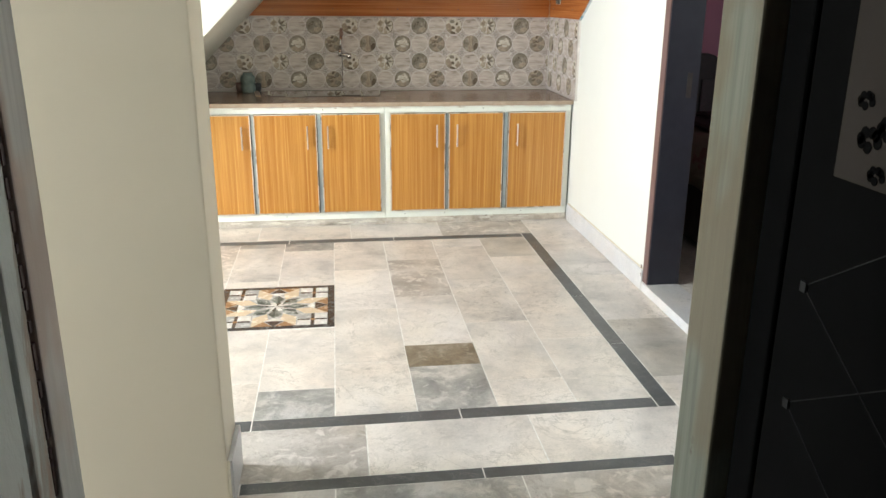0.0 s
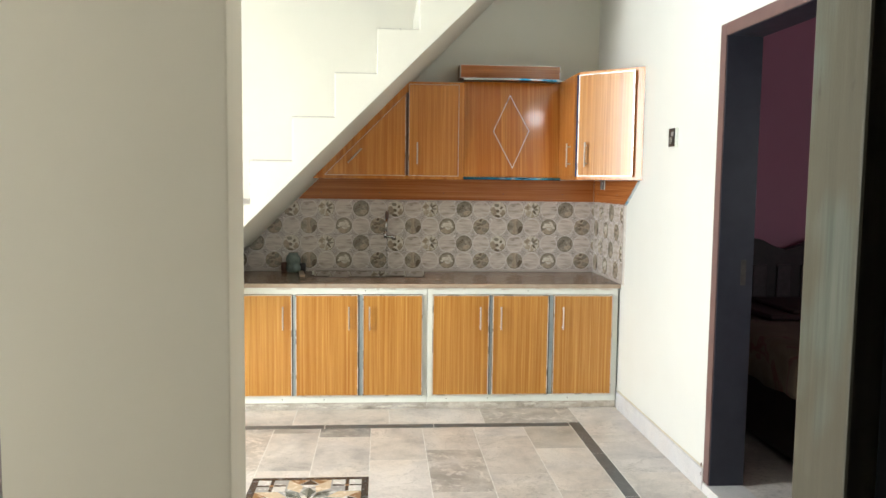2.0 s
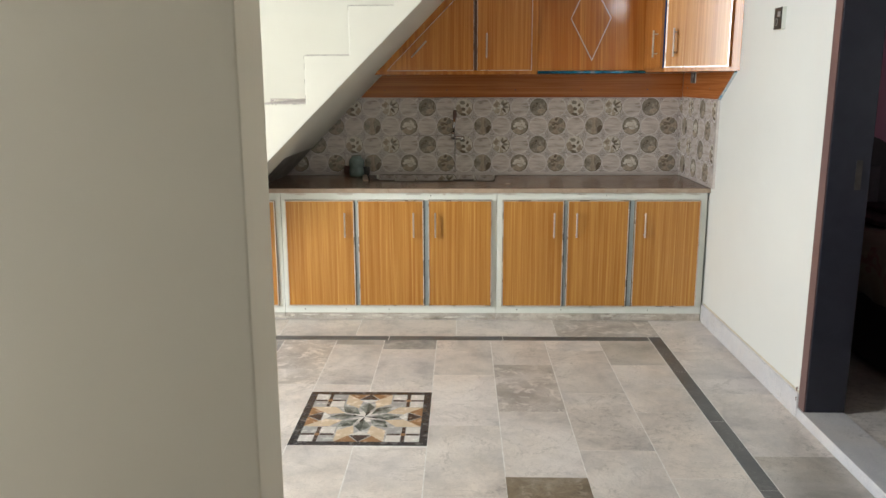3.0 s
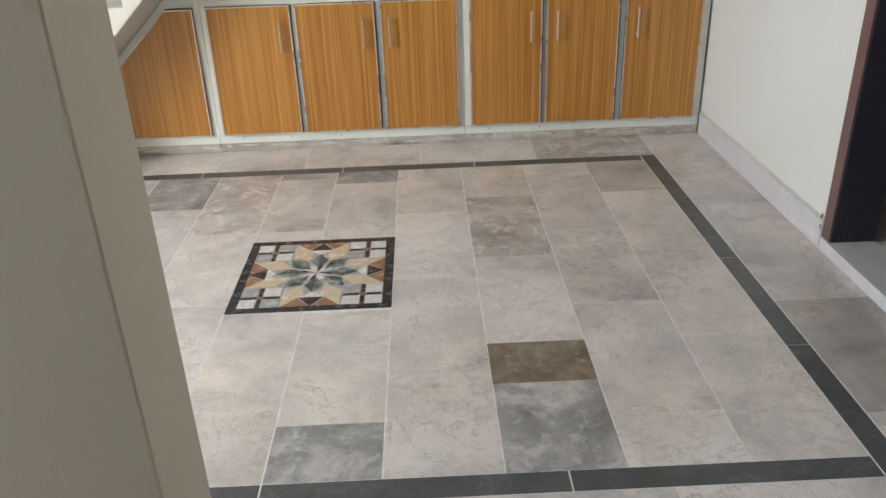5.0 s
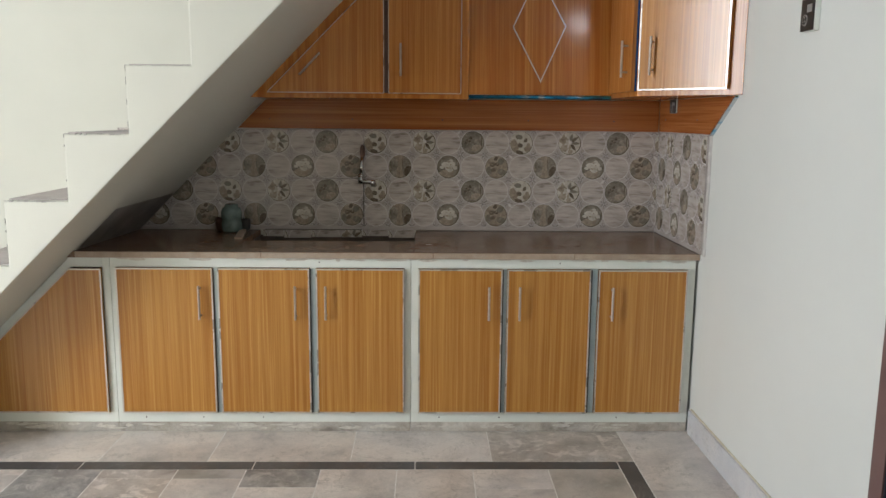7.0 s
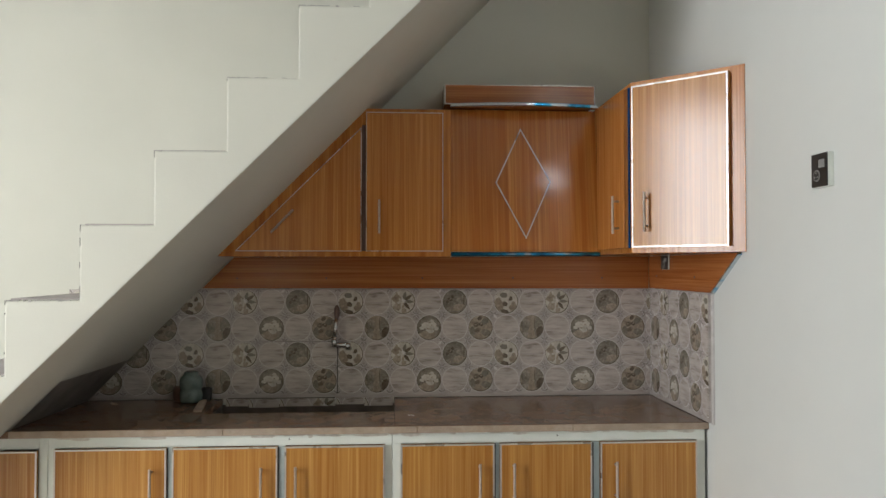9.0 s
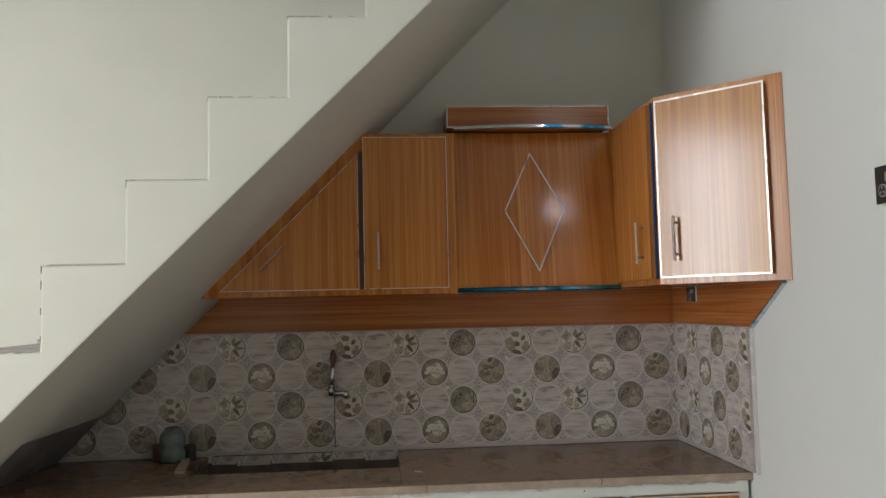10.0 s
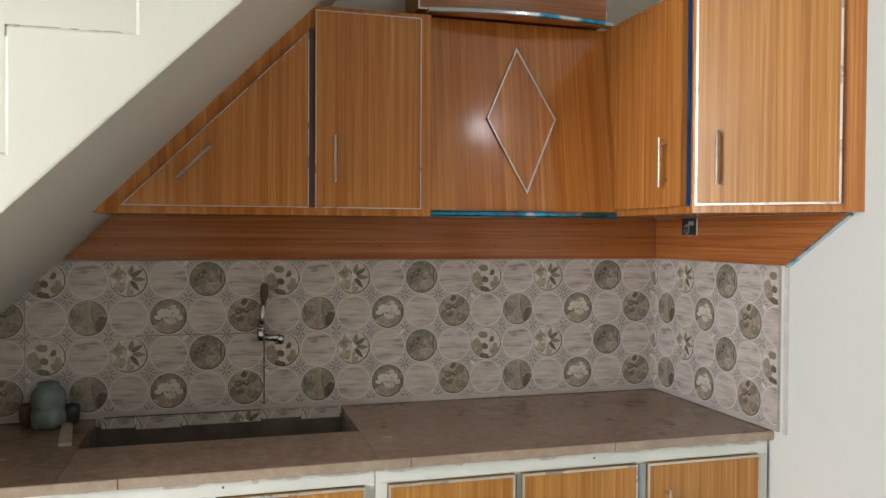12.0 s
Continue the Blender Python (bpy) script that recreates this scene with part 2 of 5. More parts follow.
JAMB_LIT = worn_metal("worn_frame_paint_lit", (0.46, 0.45, 0.435), (0.66, 0.65, 0.625), (0.50, 0.37, 0.31), 0.8)

# ---- building blocks ----


def bm_box(x0, x1, y0, y1, z0, z1, bevel=0.0, bm=None):
    bm = bm or bmesh.new()
    vs = [bm.verts.new(p) for p in ((x0, y0, z0), (x1, y0, z0), (x1, y1, z0), (x0, y1, z0), (x0, y0, z1), (x1, y0, z1), (x1, y1, z1), (x0, y1, z1))]
    fs = [bm.faces.new([vs[i] for i in q]) for q in ((3, 2, 1, 0), (4, 5, 6, 7), (0, 1, 5, 4), (1, 2, 6, 5), (2, 3, 7, 6), (3, 0, 4, 7))]
    if bevel:
        edges = list({e for f in fs for e in f.edges})
        bmesh.ops.bevel(bm, geom=edges, offset=bevel, segments=2, profile=0.6, affect="EDGES")
    return bm


def bm_prism(points, axis, a, b, bevel=0.0, bm=None):
    """A flat outline pushed from a to b along an axis. For y the outline is (x, z), for x (y, z), for z (x, y)."""
    bm = bm or bmesh.new()

    def at(p, d):
        return {"x": (d, p[0], p[1]), "y": (p[0], d, p[1]), "z": (p[0], p[1], d)}[axis]

    low, high = [bm.verts.new(at(p, a)) for p in points], [bm.verts.new(at(p, b)) for p in points]
    n = len(points)
    fs = [bm.faces.new(low[::-1]), bm.faces.new(high)]
    fs += [bm.faces.new((low[i], low[(i + 1) % n], high[(i + 1) % n], high[i])) for i in range(n)]
    bmesh.ops.recalc_face_normals(bm, faces=fs)
    if bevel:
        edges = list({e for f in fs for e in f.edges})
        bmesh.ops.bevel(bm, geom=edges, offset=bevel, segments=2, profile=0.6, affect="EDGES")
    return bm


def bm_rod(p, q, r, sides=12, bm=None, r2=None):
    bm = bm or bmesh.new()
    p, q = Vector(p), Vector(q)
    turn = (q - p).to_track_quat("Z", "Y").to_matrix().to_4x4()
    m = Matrix.Translation((p + q) / 2) @ turn
    bmesh.ops.create_cone(bm, cap_ends=True, segments=sides, radius1=r, radius2=r if r2 is None else r2, depth=(q - p).length, matrix=m)
    return bm


def bm_lathe(profile, centre, steps=28, bm=None):
    """Turns (radius, height) pairs round an upright axis."""
    bm = bm or bmesh.new()
    rings = []
    for r, z in profile:
        rings.append([bm.verts.new((centre[0] + r * math.cos(2 * math.pi * k / steps), centre[1] + r * math.sin(2 * math.pi * k / steps), centre[2] + z)) for k in range(steps)])
    for u, v in zip(rings, rings[1:]):
        for k in range(steps):
            bm.faces.new((u[k], u[(k + 1) % steps], v[(k + 1) % steps], v[k]))
    bm.faces.new(rings[0][::-1])
    bm.faces.new(rings[-1])
    bmesh.ops.recalc_face_normals(bm, faces=bm.faces[:])
    return bm


def mesh_of(name, bm, material, smooth=False):
    me = bpy.data.meshes.new(name)
    bm.to_mesh(me)
    bm.free()
    for mat in material if isinstance(material, (list, tuple)) else (material,):
        me.materials.append(mat)
    if smooth:
        for p in me.polygons:
            p.use_smooth = True
    return me


def part(name, bm, material, parent=None, label="", smooth=False):
    """Links a bmesh as one mesh object, under a thing or under a part where one is given."""
    ob = new(name, mesh_of(name, bm, material, smooth))
    if parent:
        ob.parent = parent
        ob.matrix_parent_inverse = base_of(parent).inverted()
    return tagged(ob, label)


def base_of(ob):
    m = ob.matrix_basis.copy()
    while ob.parent:
        m = ob.parent.matrix_basis @ ob.matrix_parent_inverse @ m
        ob = ob.parent
    return m


def thing(name, base, label, category, group="", kind=""):
    ob = new(name)
    ob.empty_display_size = 0.1
    ob.matrix_basis = Matrix.Translation(base)
    return tagged(ob, label, category, group, kind)


def structure(name, bm, material, label="", category=""):
    return tagged(part(name, bm, material), label, category, "", "structure")


# ---- the shell ----
XR, YB, TOP = 2.107, 7.75, 3.3        # wall beside the counter, wall behind it, ceiling
XL = -3.2                              # courtyard side
structure("floor", bm_box(XL - 0.2, XR + 0.02, 0.0, YB + 0.02, -0.12, -0.0003), GROUT, "pale grouted bed under the marble floor tiles", "floor")
structure("ground", bm_box(-60, 60, -60, 60, -0.3, -0.125), MARBLE_DARK, "bare grey paved ground outside", "ground")
structure("wall_back", bm_box(XL - 0.2, XR + 0.15, YB, YB + 0.15, -0.1, 5.0), OFF_WHITE, "white distempered plaster wall behind counter and stairs", "wall")


def wall_with_hole(axis, a, b, s0, s1, z0, z1, holes):
    """An upright wall between a and b on its thin axis, along s, with (s0, s1, z0, z1) openings cut through."""
    bm = bmesh.new()
    cuts_s = sorted({s0, s1, *[h[0] for h in holes], *[h[1] for h in holes]})
    cuts_z = sorted({z0, z1, *[h[2] for h in holes], *[h[3] for h in holes]})
    cuts_s, cuts_z = [c for c in cuts_s if s0 <= c <= s1], [c for c in cuts_z if z0 <= c <= z1]
    grid = {}

    def vert(s, z, d):
        key = (s, z, d)
        if key not in grid:
            grid[key] = bm.verts.new((d, s, z) if axis == "x" else (s, d, z))
        return grid[key]

    def solid(i, j):
        if not (0 <= i < len(cuts_s) - 1 and 0 <= j < len(cuts_z) - 1):
            return False
        cs, cz = (cuts_s[i] + cuts_s[i + 1]) / 2, (cuts_z[j] + cuts_z[j + 1]) / 2
        return not any(h[0] < cs < h[1] and h[2] < cz < h[3] for h in holes)

    for i in range(len(cuts_s) - 1):
        for j in range(len(cuts_z) - 1):
            if not solid(i, j):
                continue
            p, q, u, v = cuts_s[i], cuts_s[i + 1], cuts_z[j], cuts_z[j + 1]
            for d in (a, b):
                bm.faces.new([vert(p, u, d), vert(q, u, d), vert(q, v, d), vert(p, v, d)])
            for n, (s1_, z1_, s2_, z2_) in (((i - 1, j), (p, u, p, v)), ((i + 1, j), (q, u, q, v)), ((i, j - 1), (p, u, q, u)), ((i, j + 1), (p, v, q, v))):
                if not solid(*n):
                    bm.faces.new([vert(s1_, z1_, a), vert(s2_, z2_, a), vert(s2_, z2_, b), vert(s1_, z1_, b)])
    bmesh.ops.recalc_face_normals(bm, faces=bm.faces[:])
    return bm


DOOR_Y0, DOOR_Y1, DOOR_Z = 4.62, 5.61, 2.22
structure("wall_east", wall_with_hole("x", XR, XR + 0.17, 2.9, YB + 0.15, -0.1, 5.0, [(DOOR_Y0, DOOR_Y1, -0.1, DOOR_Z)]), WHITE,
          "white distempered plaster wall with a bedroom doorway", "wall")
# unseen wall; its passage and stairwell openings are added for the fill lamps
structure("wall_west", wall_with_hole("x", XL - 0.2, XL, 0.0, YB, -0.1, 5.0, [(4.2, 5.14, -0.1, 3.18), (2.70, 3.90, -0.1, 2.5), (6.8, 7.65, 3.4, 4.6)]), WHITE,
          "unseen white plaster wall with openings added for the light", "wall")
STUB = [(0.162 - 0.005 + 0.005 * math.cos(radians(a)), (3.970 if a < 0 else 4.173) + 0.005 * math.sin(radians(a))) for a in (*range(-90, 1, 30), *range(30, 91, 30))]
structure("wall_stub", bm_prism([(XL, 3.965), *STUB, (XL, 4.178)], "z", -0.1, TOP), CREAM, "cream distempered partition wall ending in a free corner", "wall")
# ceilings, with the stairwell left open; its unseen upper cover is added to block sky
structure("ceiling", bm_box(XL - 0.2, XR + 0.17, 0.0, 6.70, TOP, TOP + 0.15), WHITE, "white plaster ceiling", "ceiling")
structure("ceiling_stairwell", bm_box(XL - 0.2, XR + 0.17, 6.55, YB + 0.15, 5.0, 5.12), WHITE, "unseen white ceiling added over the stairs against the sky", "ceiling")
structure("stairwell_wall", bm_box(XL - 0.2, XR + 0.17, 6.55, 6.70, TOP + 0.15, 5.0), WHITE, "unseen white wall added to close the stairwell", "wall")

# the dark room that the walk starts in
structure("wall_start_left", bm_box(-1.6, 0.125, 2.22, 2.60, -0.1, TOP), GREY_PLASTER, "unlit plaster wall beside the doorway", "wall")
structure("wall_start_right", bm_box(1.155, XR + 0.17, 2.74, 2.89, -0.1, TOP), WHITE, "white plaster wall beside the doorway", "wall")
structure("wall_start_lintel", bm_box(0.125, 1.155, 2.50, 2.89, 2.25, TOP), WHITE, "white plaster wall above the doorway", "wall")
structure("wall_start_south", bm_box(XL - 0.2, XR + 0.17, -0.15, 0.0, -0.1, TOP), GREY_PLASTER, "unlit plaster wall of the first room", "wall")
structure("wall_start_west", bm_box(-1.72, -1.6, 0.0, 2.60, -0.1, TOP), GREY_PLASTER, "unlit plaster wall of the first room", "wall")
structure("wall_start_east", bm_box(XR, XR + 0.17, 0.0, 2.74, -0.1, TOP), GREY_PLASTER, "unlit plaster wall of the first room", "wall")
structure("wall_passage", bm_box(XL, -1.6, 2.47, 2.60, -0.1, TOP), WHITE, "white plaster wall of the passage", "wall")


def first_doorway():
    """Worn frame of the doorway that the walk passes through."""
    d = tagged(thing("door_1", (0.64, 2.7, 0), "worn grey-green painted door frame standing between two rooms", "door frame"), kind="structure")
    part("jamb", bm_box(0.150, 0.224, 2.589, 2.65, 0, 2.18, 0.003), JAMB_LIT, d)
    part("jamb", bm_box(0.135, 0.219, 2.546, 2.5845, 0, 2.18, 0.003), FLAKY, d, "scratched plaster beside the frame")
    bm = bmesh.new()
    z = 0.03
    while z < 2.15:              # flaking filler along the joint of the frame
        h = random.uniform(0.006, 0.03)
        a = random.uniform(0.0, 0.003)
        bm_box(0.213, 0.2195 + a * 0.5, 2.5842 - a, 2.5892 + random.uniform(0, 0.002), z, z + h, 0, bm)
        z += h + random.choice((0.0, 0.003, 0.012))
    tagged(part("joint", bm, DARK_EDGE, d, "flaking dark filler in the joint"), kind="stuff")
    part("gap", bm_box(0.13, 0.205, 2.539, 2.5455, 0, 2.18), SCREW, d, "dark gap behind the frame")
    part("plaster_edge", bm_box(0.10, 0.2165, 2.47, 2.5385, 0, 2.18, 0.004), FLAKY, d, "flaking plaster with white paint smears")
    part("reveal", bm_box(0.06, 0.212, 2.22, 2.469, 0, 2.25, 0.006), FLAKY, d, "flaking grey plaster reveal")
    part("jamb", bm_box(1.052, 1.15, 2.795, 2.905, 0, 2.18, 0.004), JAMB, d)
    # black here stands for the shade on the rebate
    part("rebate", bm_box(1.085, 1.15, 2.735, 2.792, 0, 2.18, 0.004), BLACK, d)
    part("head", bm_box(0.135, 1.15, 2.57, 2.9, 2.183, 2.25, 0.004), JAMB, d)


def flaky():
    m = Mat("flaking_plaster", 0.8)
    v = m.coords((14, 14, 5))
    a, b = m.noise(v, 1.0, 7, 0.7, 0.8), m.noise(v, 0.45, 5, 0.6, 1.0)
    # flaking plaster tones, lightened in place of light the reveal lacks
    c = m.ramp(a, (0.28, (0.20, 0.165, 0.14)), (0.40, (0.56, 0.42, 0.34)), (0.52, (0.56, 0.54, 0.50)), (0.64, (0.70, 0.66, 0.62)))
    c = m.mix(m.ramp(b, (0.50, (0, 0, 0)), (0.53, (1, 1, 1))), c, (0.80, 0.82, 0.79))
    m.colour(c)
    return m.bump(a, 0.6, 0.006).m


FLAKY = flaky()
first_doorway()


def dark_leaf():
    """Door leaf standing open in the dark room, with a printed sheet on it."""
    d = thing("door_leaf", (1.3, 2.4, 0), "black door leaf with a grey rose-printed sheet, standing open", "door")
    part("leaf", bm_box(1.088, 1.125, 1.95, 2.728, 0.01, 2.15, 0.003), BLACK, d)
    part("printed_sheet", bm_box(1.0845, 1.0875, 1.98, 2.652, 1.285, 2.1), SHEET, d, "printed sheet, coloured near black for the room's shade")
    for (y, z, r) in ((2.60, 1.335, 0.014), (2.572, 1.35, 0.013), (2.615, 1.375, 0.010), (2.56, 1.41, 0.012), (2.58, 1.30, 0.010)):
        bm = bmesh.new()
        for k in range(7):
            a = k * 2.4
            bm_rod((1.084, y + r * math.cos(a), z + 0.6 * r * math.sin(a)), (1.0835, y + r * math.cos(a), z + 0.6 * r * math.sin(a)), r * 0.5, 9, bm)
        part("rose_print", bm, BLACK, d, "black printed rose")
    for z in (0.82, 0.98, 1.14):
        part("line", bm_rod((1.087, 2.0, z - 0.42), (1.087, 2.68, z), 0.0008, 6), GREY_LINE, d, "thin grey printed line")
        part("line", bm_rod((1.087, 2.0, z + 0.42), (1.087, 2.68, z), 0.0008, 6), GREY_LINE, d, "thin grey printed line")
        part("stud", bm_box(1.084, 1.0885, 2.672, 2.684, z - 0.007, z + 0.007, 0.001), GREY_LINE, d, "small pale stud")


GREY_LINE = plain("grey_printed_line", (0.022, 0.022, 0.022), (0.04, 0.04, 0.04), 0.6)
# sheet colour is near black to carry the dark room's shade
SHEET = plain("sheet_darkened_for_shade", (0.036, 0.031, 0.027), (0.05, 0.043, 0.038), 0.8, scale=6)
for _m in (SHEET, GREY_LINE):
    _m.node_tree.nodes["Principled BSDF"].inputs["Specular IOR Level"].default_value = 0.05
dark_leaf()


# ---- stairs ----
STEP_X, STEP_Z, SX0, SZ0, YS = 0.246, 0.258, 0.012, 1.855, 6.70


def soffit(x, y):
    return 1.118 + 0.988 * (x + 0.36) - (0.06 - 0.03 * (x + 0.34)) * (y - YS) / (YB - YS)


def staircase():
    s = tagged(thing("staircase", (-1.4, YS, 0), "white plastered concrete stair flight climbing over the counter", "staircase"), kind="structure")
    bm = bmesh.new()
    top = []
    for k in range(-6, 6):
        x, z = SX0 + k * STEP_X, SZ0 + k * STEP_Z
        top += [(x, z - STEP_Z), (x, z)]
    xe = SX0 + 6 * STEP_X
    top += [(xe, SZ0 + 5 * STEP_Z)]
    x_foot = -1.10
    rings = []
    for y in (YS, YB - 0.002):
        low = [(xe + (x_foot - xe) * k / 20, soffit(xe + (x_foot - xe) * k / 20, y)) for k in range(21)] + [(x_foot, 0.0)]
        rings.append([bm.verts.new((x, y, z)) for x, z in [(top[0][0], 0.0)] + top[1:] + low])
    n = len(rings[0])
    bm.faces.new(rings[0])
    bm.faces.new(rings[1][::-1])
    for i in range(n):
        bm.faces.new((rings[0][i], rings[0][(i + 1) % n], rings[1][(i + 1) % n], rings[1][i]))
    bmesh.ops.recalc_face_normals(bm, faces=bm.faces[:])
    sharp = [e for e in bm.edges if e.calc_face_angle(0) > 0.4]
    bmesh.ops.bevel(bm, geom=sharp, offset=0.006, segments=2, profile=0.6, affect="EDGES")
    part("flight", bm, OFF_WHITE, s)
    for k in range(-6, 6):      # bare treads, a little set in from the plastered edge
        x, z = SX0 + k * STEP_X, SZ0 + k * STEP_Z
        part("tread", bm_box(x + 0.006, x + STEP_X - 0.004, YS + 0.03, YB - 0.01, z + 0.001, z + 0.006), TREAD, s, "bare pinkish grey tread")
    bm = bmesh.new()
    for k in range(-5, 4):      # chipped plaster along the edges of the steps
        x, z = SX0 + k * STEP_X, SZ0 + k * STEP_Z
        for _ in range(4 if k < 0 else 1):
            u = random.uniform(-0.9, 0.0) * STEP_Z
            h = random.uniform(0.006, 0.03)
            bm_box(x - 0.0008, x + random.uniform(0.0006, 0.0018), YS - 0.0012, YS + 0.008, z + u, min(z, z + u + h), 0, bm)
        u = x
        while u < x + STEP_X - 0.03:    # hairline under the tread
            w = random.uniform(0.012, 0.05)
            bm_box(u, u + w, YS - 0.0011, YS + 0.008, z - random.uniform(0.0006, 0.002), z + 0.0008, 0, bm)
            u += w + random.choice((0.004, 0.02, 0.05))
        for _ in range(6 if k < -1 else 1):
            u = x + random.uniform(0.0, STEP_X * 0.75)
            w = random.uniform(0.004, 0.016)
            bm_box(u, u + w, YS - 0.0015, YS + 0.01, z - random.uniform(0.002, 0.006), z + 0.0015, 0, bm)
    part("plaster_chips", bm, SOOT_PALE, s, "small chips in the plaster edge")


TREAD = plain("bare_cement_tread", (0.40, 0.355, 0.34), (0.50, 0.46, 0.44), 0.85, scale=14, bump=0.3)
SOOT_PALE = plain("chipped_plaster", (0.30, 0.29, 0.27), (0.50, 0.48, 0.45), 0.9, scale=60)
staircase()
# darker rough sheet just below the low end of the soffit
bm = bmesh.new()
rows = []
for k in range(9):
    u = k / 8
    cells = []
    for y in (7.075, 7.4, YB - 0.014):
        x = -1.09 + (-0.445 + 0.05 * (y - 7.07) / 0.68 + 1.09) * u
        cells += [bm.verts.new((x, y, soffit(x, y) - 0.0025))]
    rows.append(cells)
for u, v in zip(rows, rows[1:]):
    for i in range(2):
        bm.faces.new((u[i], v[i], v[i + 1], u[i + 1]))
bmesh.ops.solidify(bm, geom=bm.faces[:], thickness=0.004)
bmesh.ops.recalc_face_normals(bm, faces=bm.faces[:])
structure("bare_soffit", bm, SOFFIT_DARK, "darker rough patch under the low end of the stairs", "ceiling")

# skirting
sk = structure("baseboard", bm_box(XR - 0.014, XR - 0.001, DOOR_Y1 + 0.002, 7.04, 0.001, 0.114, 0.003), SKIRT, "pale bluish marble skirting along the white wall", "skirting")
structure("baseboard", bm_box(-1.099, -1.087, YS + 0.01, 7.03, 0.001, 0.14, 0.003), MARBLE_VEINED, "grey marble skirting at the foot of the stairs", "skirting")
structure("baseboard", bm_box(0.1625, 0.178, 3.966, 4.18, 0.001, 0.15, 0.003), SKIRT, "marble skirting on the partition's end", "skirting")
structure("threshold", bm_box(XR - 0.012, XR + 0.17, DOOR_Y0, DOOR_Y1, 0.001, 0.05, 0.003), SKIRT, "white marble step under the bedroom door", "threshold")


BEAD = plain("tan_mortar", (0.56, 0.50, 0.38), (0.68, 0.64, 0.54), 0.9, scale=40)
structure("trim", bm_box(XR - 0.006, XR - 0.0005, DOOR_Y1 + 0.006, 7.035, 0.1145, 0.1200), BEAD, "thin tan mortar line on top of the skirting", "trim")
structure("trim", bm_box(0.1625, 0.170, 3.958, 3.9645, 0.001, 0.152), BEAD, "tan mortar at the skirting's cut end", "trim")
bm = bmesh.new()
for _ in range(6):
    y, z, r = DOOR_Y1 + random.uniform(0.006, 0.014), random.uniform(0.06, 0.16), random.uniform(0.003, 0.007)
    bm_prism([(y + r * random.uniform(0.6, 1.1) * math.cos(a), z + r * random.uniform(0.7, 1.6) * math.sin(a)) for a in (0, 1.05, 2.1, 3.14, 4.2, 5.2)], "x", XR - 0.016, XR - 0.0135, 0, bm)
tagged(structure("plaster_damage", bm, DARK_EDGE, "broken brown plaster at the foot of the door frame", "plaster"), kind="structure")


def wall_bulb():
    """A lit bulb in a holder above the bedroom door; it shows only as a glint in the panelling."""
    w = thing("wall_lamp", (XR, 5.5, 2.66), "lit white bulb in a plain wall holder above the door", "lamp")
    part("holder", bm_rod((XR - 0.0005, 5.5, 2.70), (XR - 0.035, 5.5, 2.70), 0.03, 16), FRAME, w)
    bm = bmesh.new()
    bmesh.ops.create_uvsphere(bm, u_segments=20, v_segments=12, radius=0.04, matrix=Matrix.Translation((XR - 0.085, 5.5, 2.70)))
    part("bulb", bm, GLOW, w, "glowing white bulb", smooth=True)


glow = Mat("lit_bulb", 0.4)
glow.b.inputs["Emission Color"].default_value = (1, 0.97, 0.92, 1)
glow.b.inputs["Emission Strength"].default_value = 15
GLOW = glow.m
wall_bulb()

# ---- bedroom seen through its doorway ----
structure("floor_bedroom", bm_box(XR + 0.17, 5.2, 3.2, 7.5, -0.1, 0.045), MARBLE, "grey stone bedroom floor", "floor")
structure("wall_bedroom_north", bm_box(XR + 0.17, 5.2, 7.35, 7.5, 0, TOP), PINK, "pink painted bedroom wall", "wall")
structure("wall_bedroom_east", bm_box(5.2, 5.35, 3.2, 7.5, 0, TOP), PINK, "pink painted bedroom wall", "wall")
# unseen wall; the window hole is added for the bedroom fill
structure("wall_bedroom_south", wall_with_hole("y", 3.05, 3.2, XR + 0.17, 5.2, 0, TOP, [(3.6, 4.4, 1.1, 1.9)]), PINK, "unseen pink bedroom wall with a window opening added for the light", "wall")
structure("ceiling_bedroom", bm_box(XR + 0.17, 5.35, 3.05, 7.5, TOP, TOP + 0.15), WHITE, "white plaster ceiling", "ceiling")


def bedroom_frame():
    d = tagged(thing("door_2", (XR + 0.08, 5.1, 0.05), "dark brown painted bedroom door frame", "door frame"), kind="structure")
    x0, x1 = XR - 0.006, XR + 0.168
    part("jamb", bm_box(x0 + 0.006, x1, 5.552, DOOR_Y1 - 0.002, 0.051, DOOR_Z - 0.002, 0.003), DARK_WOOD, d)
    part("edge", bm_box(x0, x0 + 0.005, 5.556, DOOR_Y1 + 0.006, 0.051, DOOR_Z + 0.004, 0.001), DARK_EDGE, d, "brown front edge")
    part("jamb", bm_box(x0 + 0.006, x1, DOOR_Y0 + 0.002, 4.68, 0.051, DOOR_Z - 0.002, 0.003), DARK_WOOD, d)
    part("edge", bm_box(x0, x0 + 0.005, DOOR_Y0 - 0.006, 4.676, 0.051, DOOR_Z + 0.004, 0.001), DARK_EDGE, d, "brown front edge")
    part("head", bm_box(x0 + 0.006, x1, 4.682, 5.550, 2.165, DOOR_Z - 0.002, 0.003), DARK_WOOD, d)
    part("edge", bm_box(x0, x0 + 0.005, 4.678, 5.554, 2.168, DOOR_Z + 0.004, 0.001), DARK_EDGE, d, "brown front edge")
    plate = part("strike_plate", bm_box(x1 - 0.06, x1 - 0.035, 5.5495, 5.5515, 1.02, 1.14), SCREW, d, "dull steel strike plate")
    return d, plate


bedroom_frame()


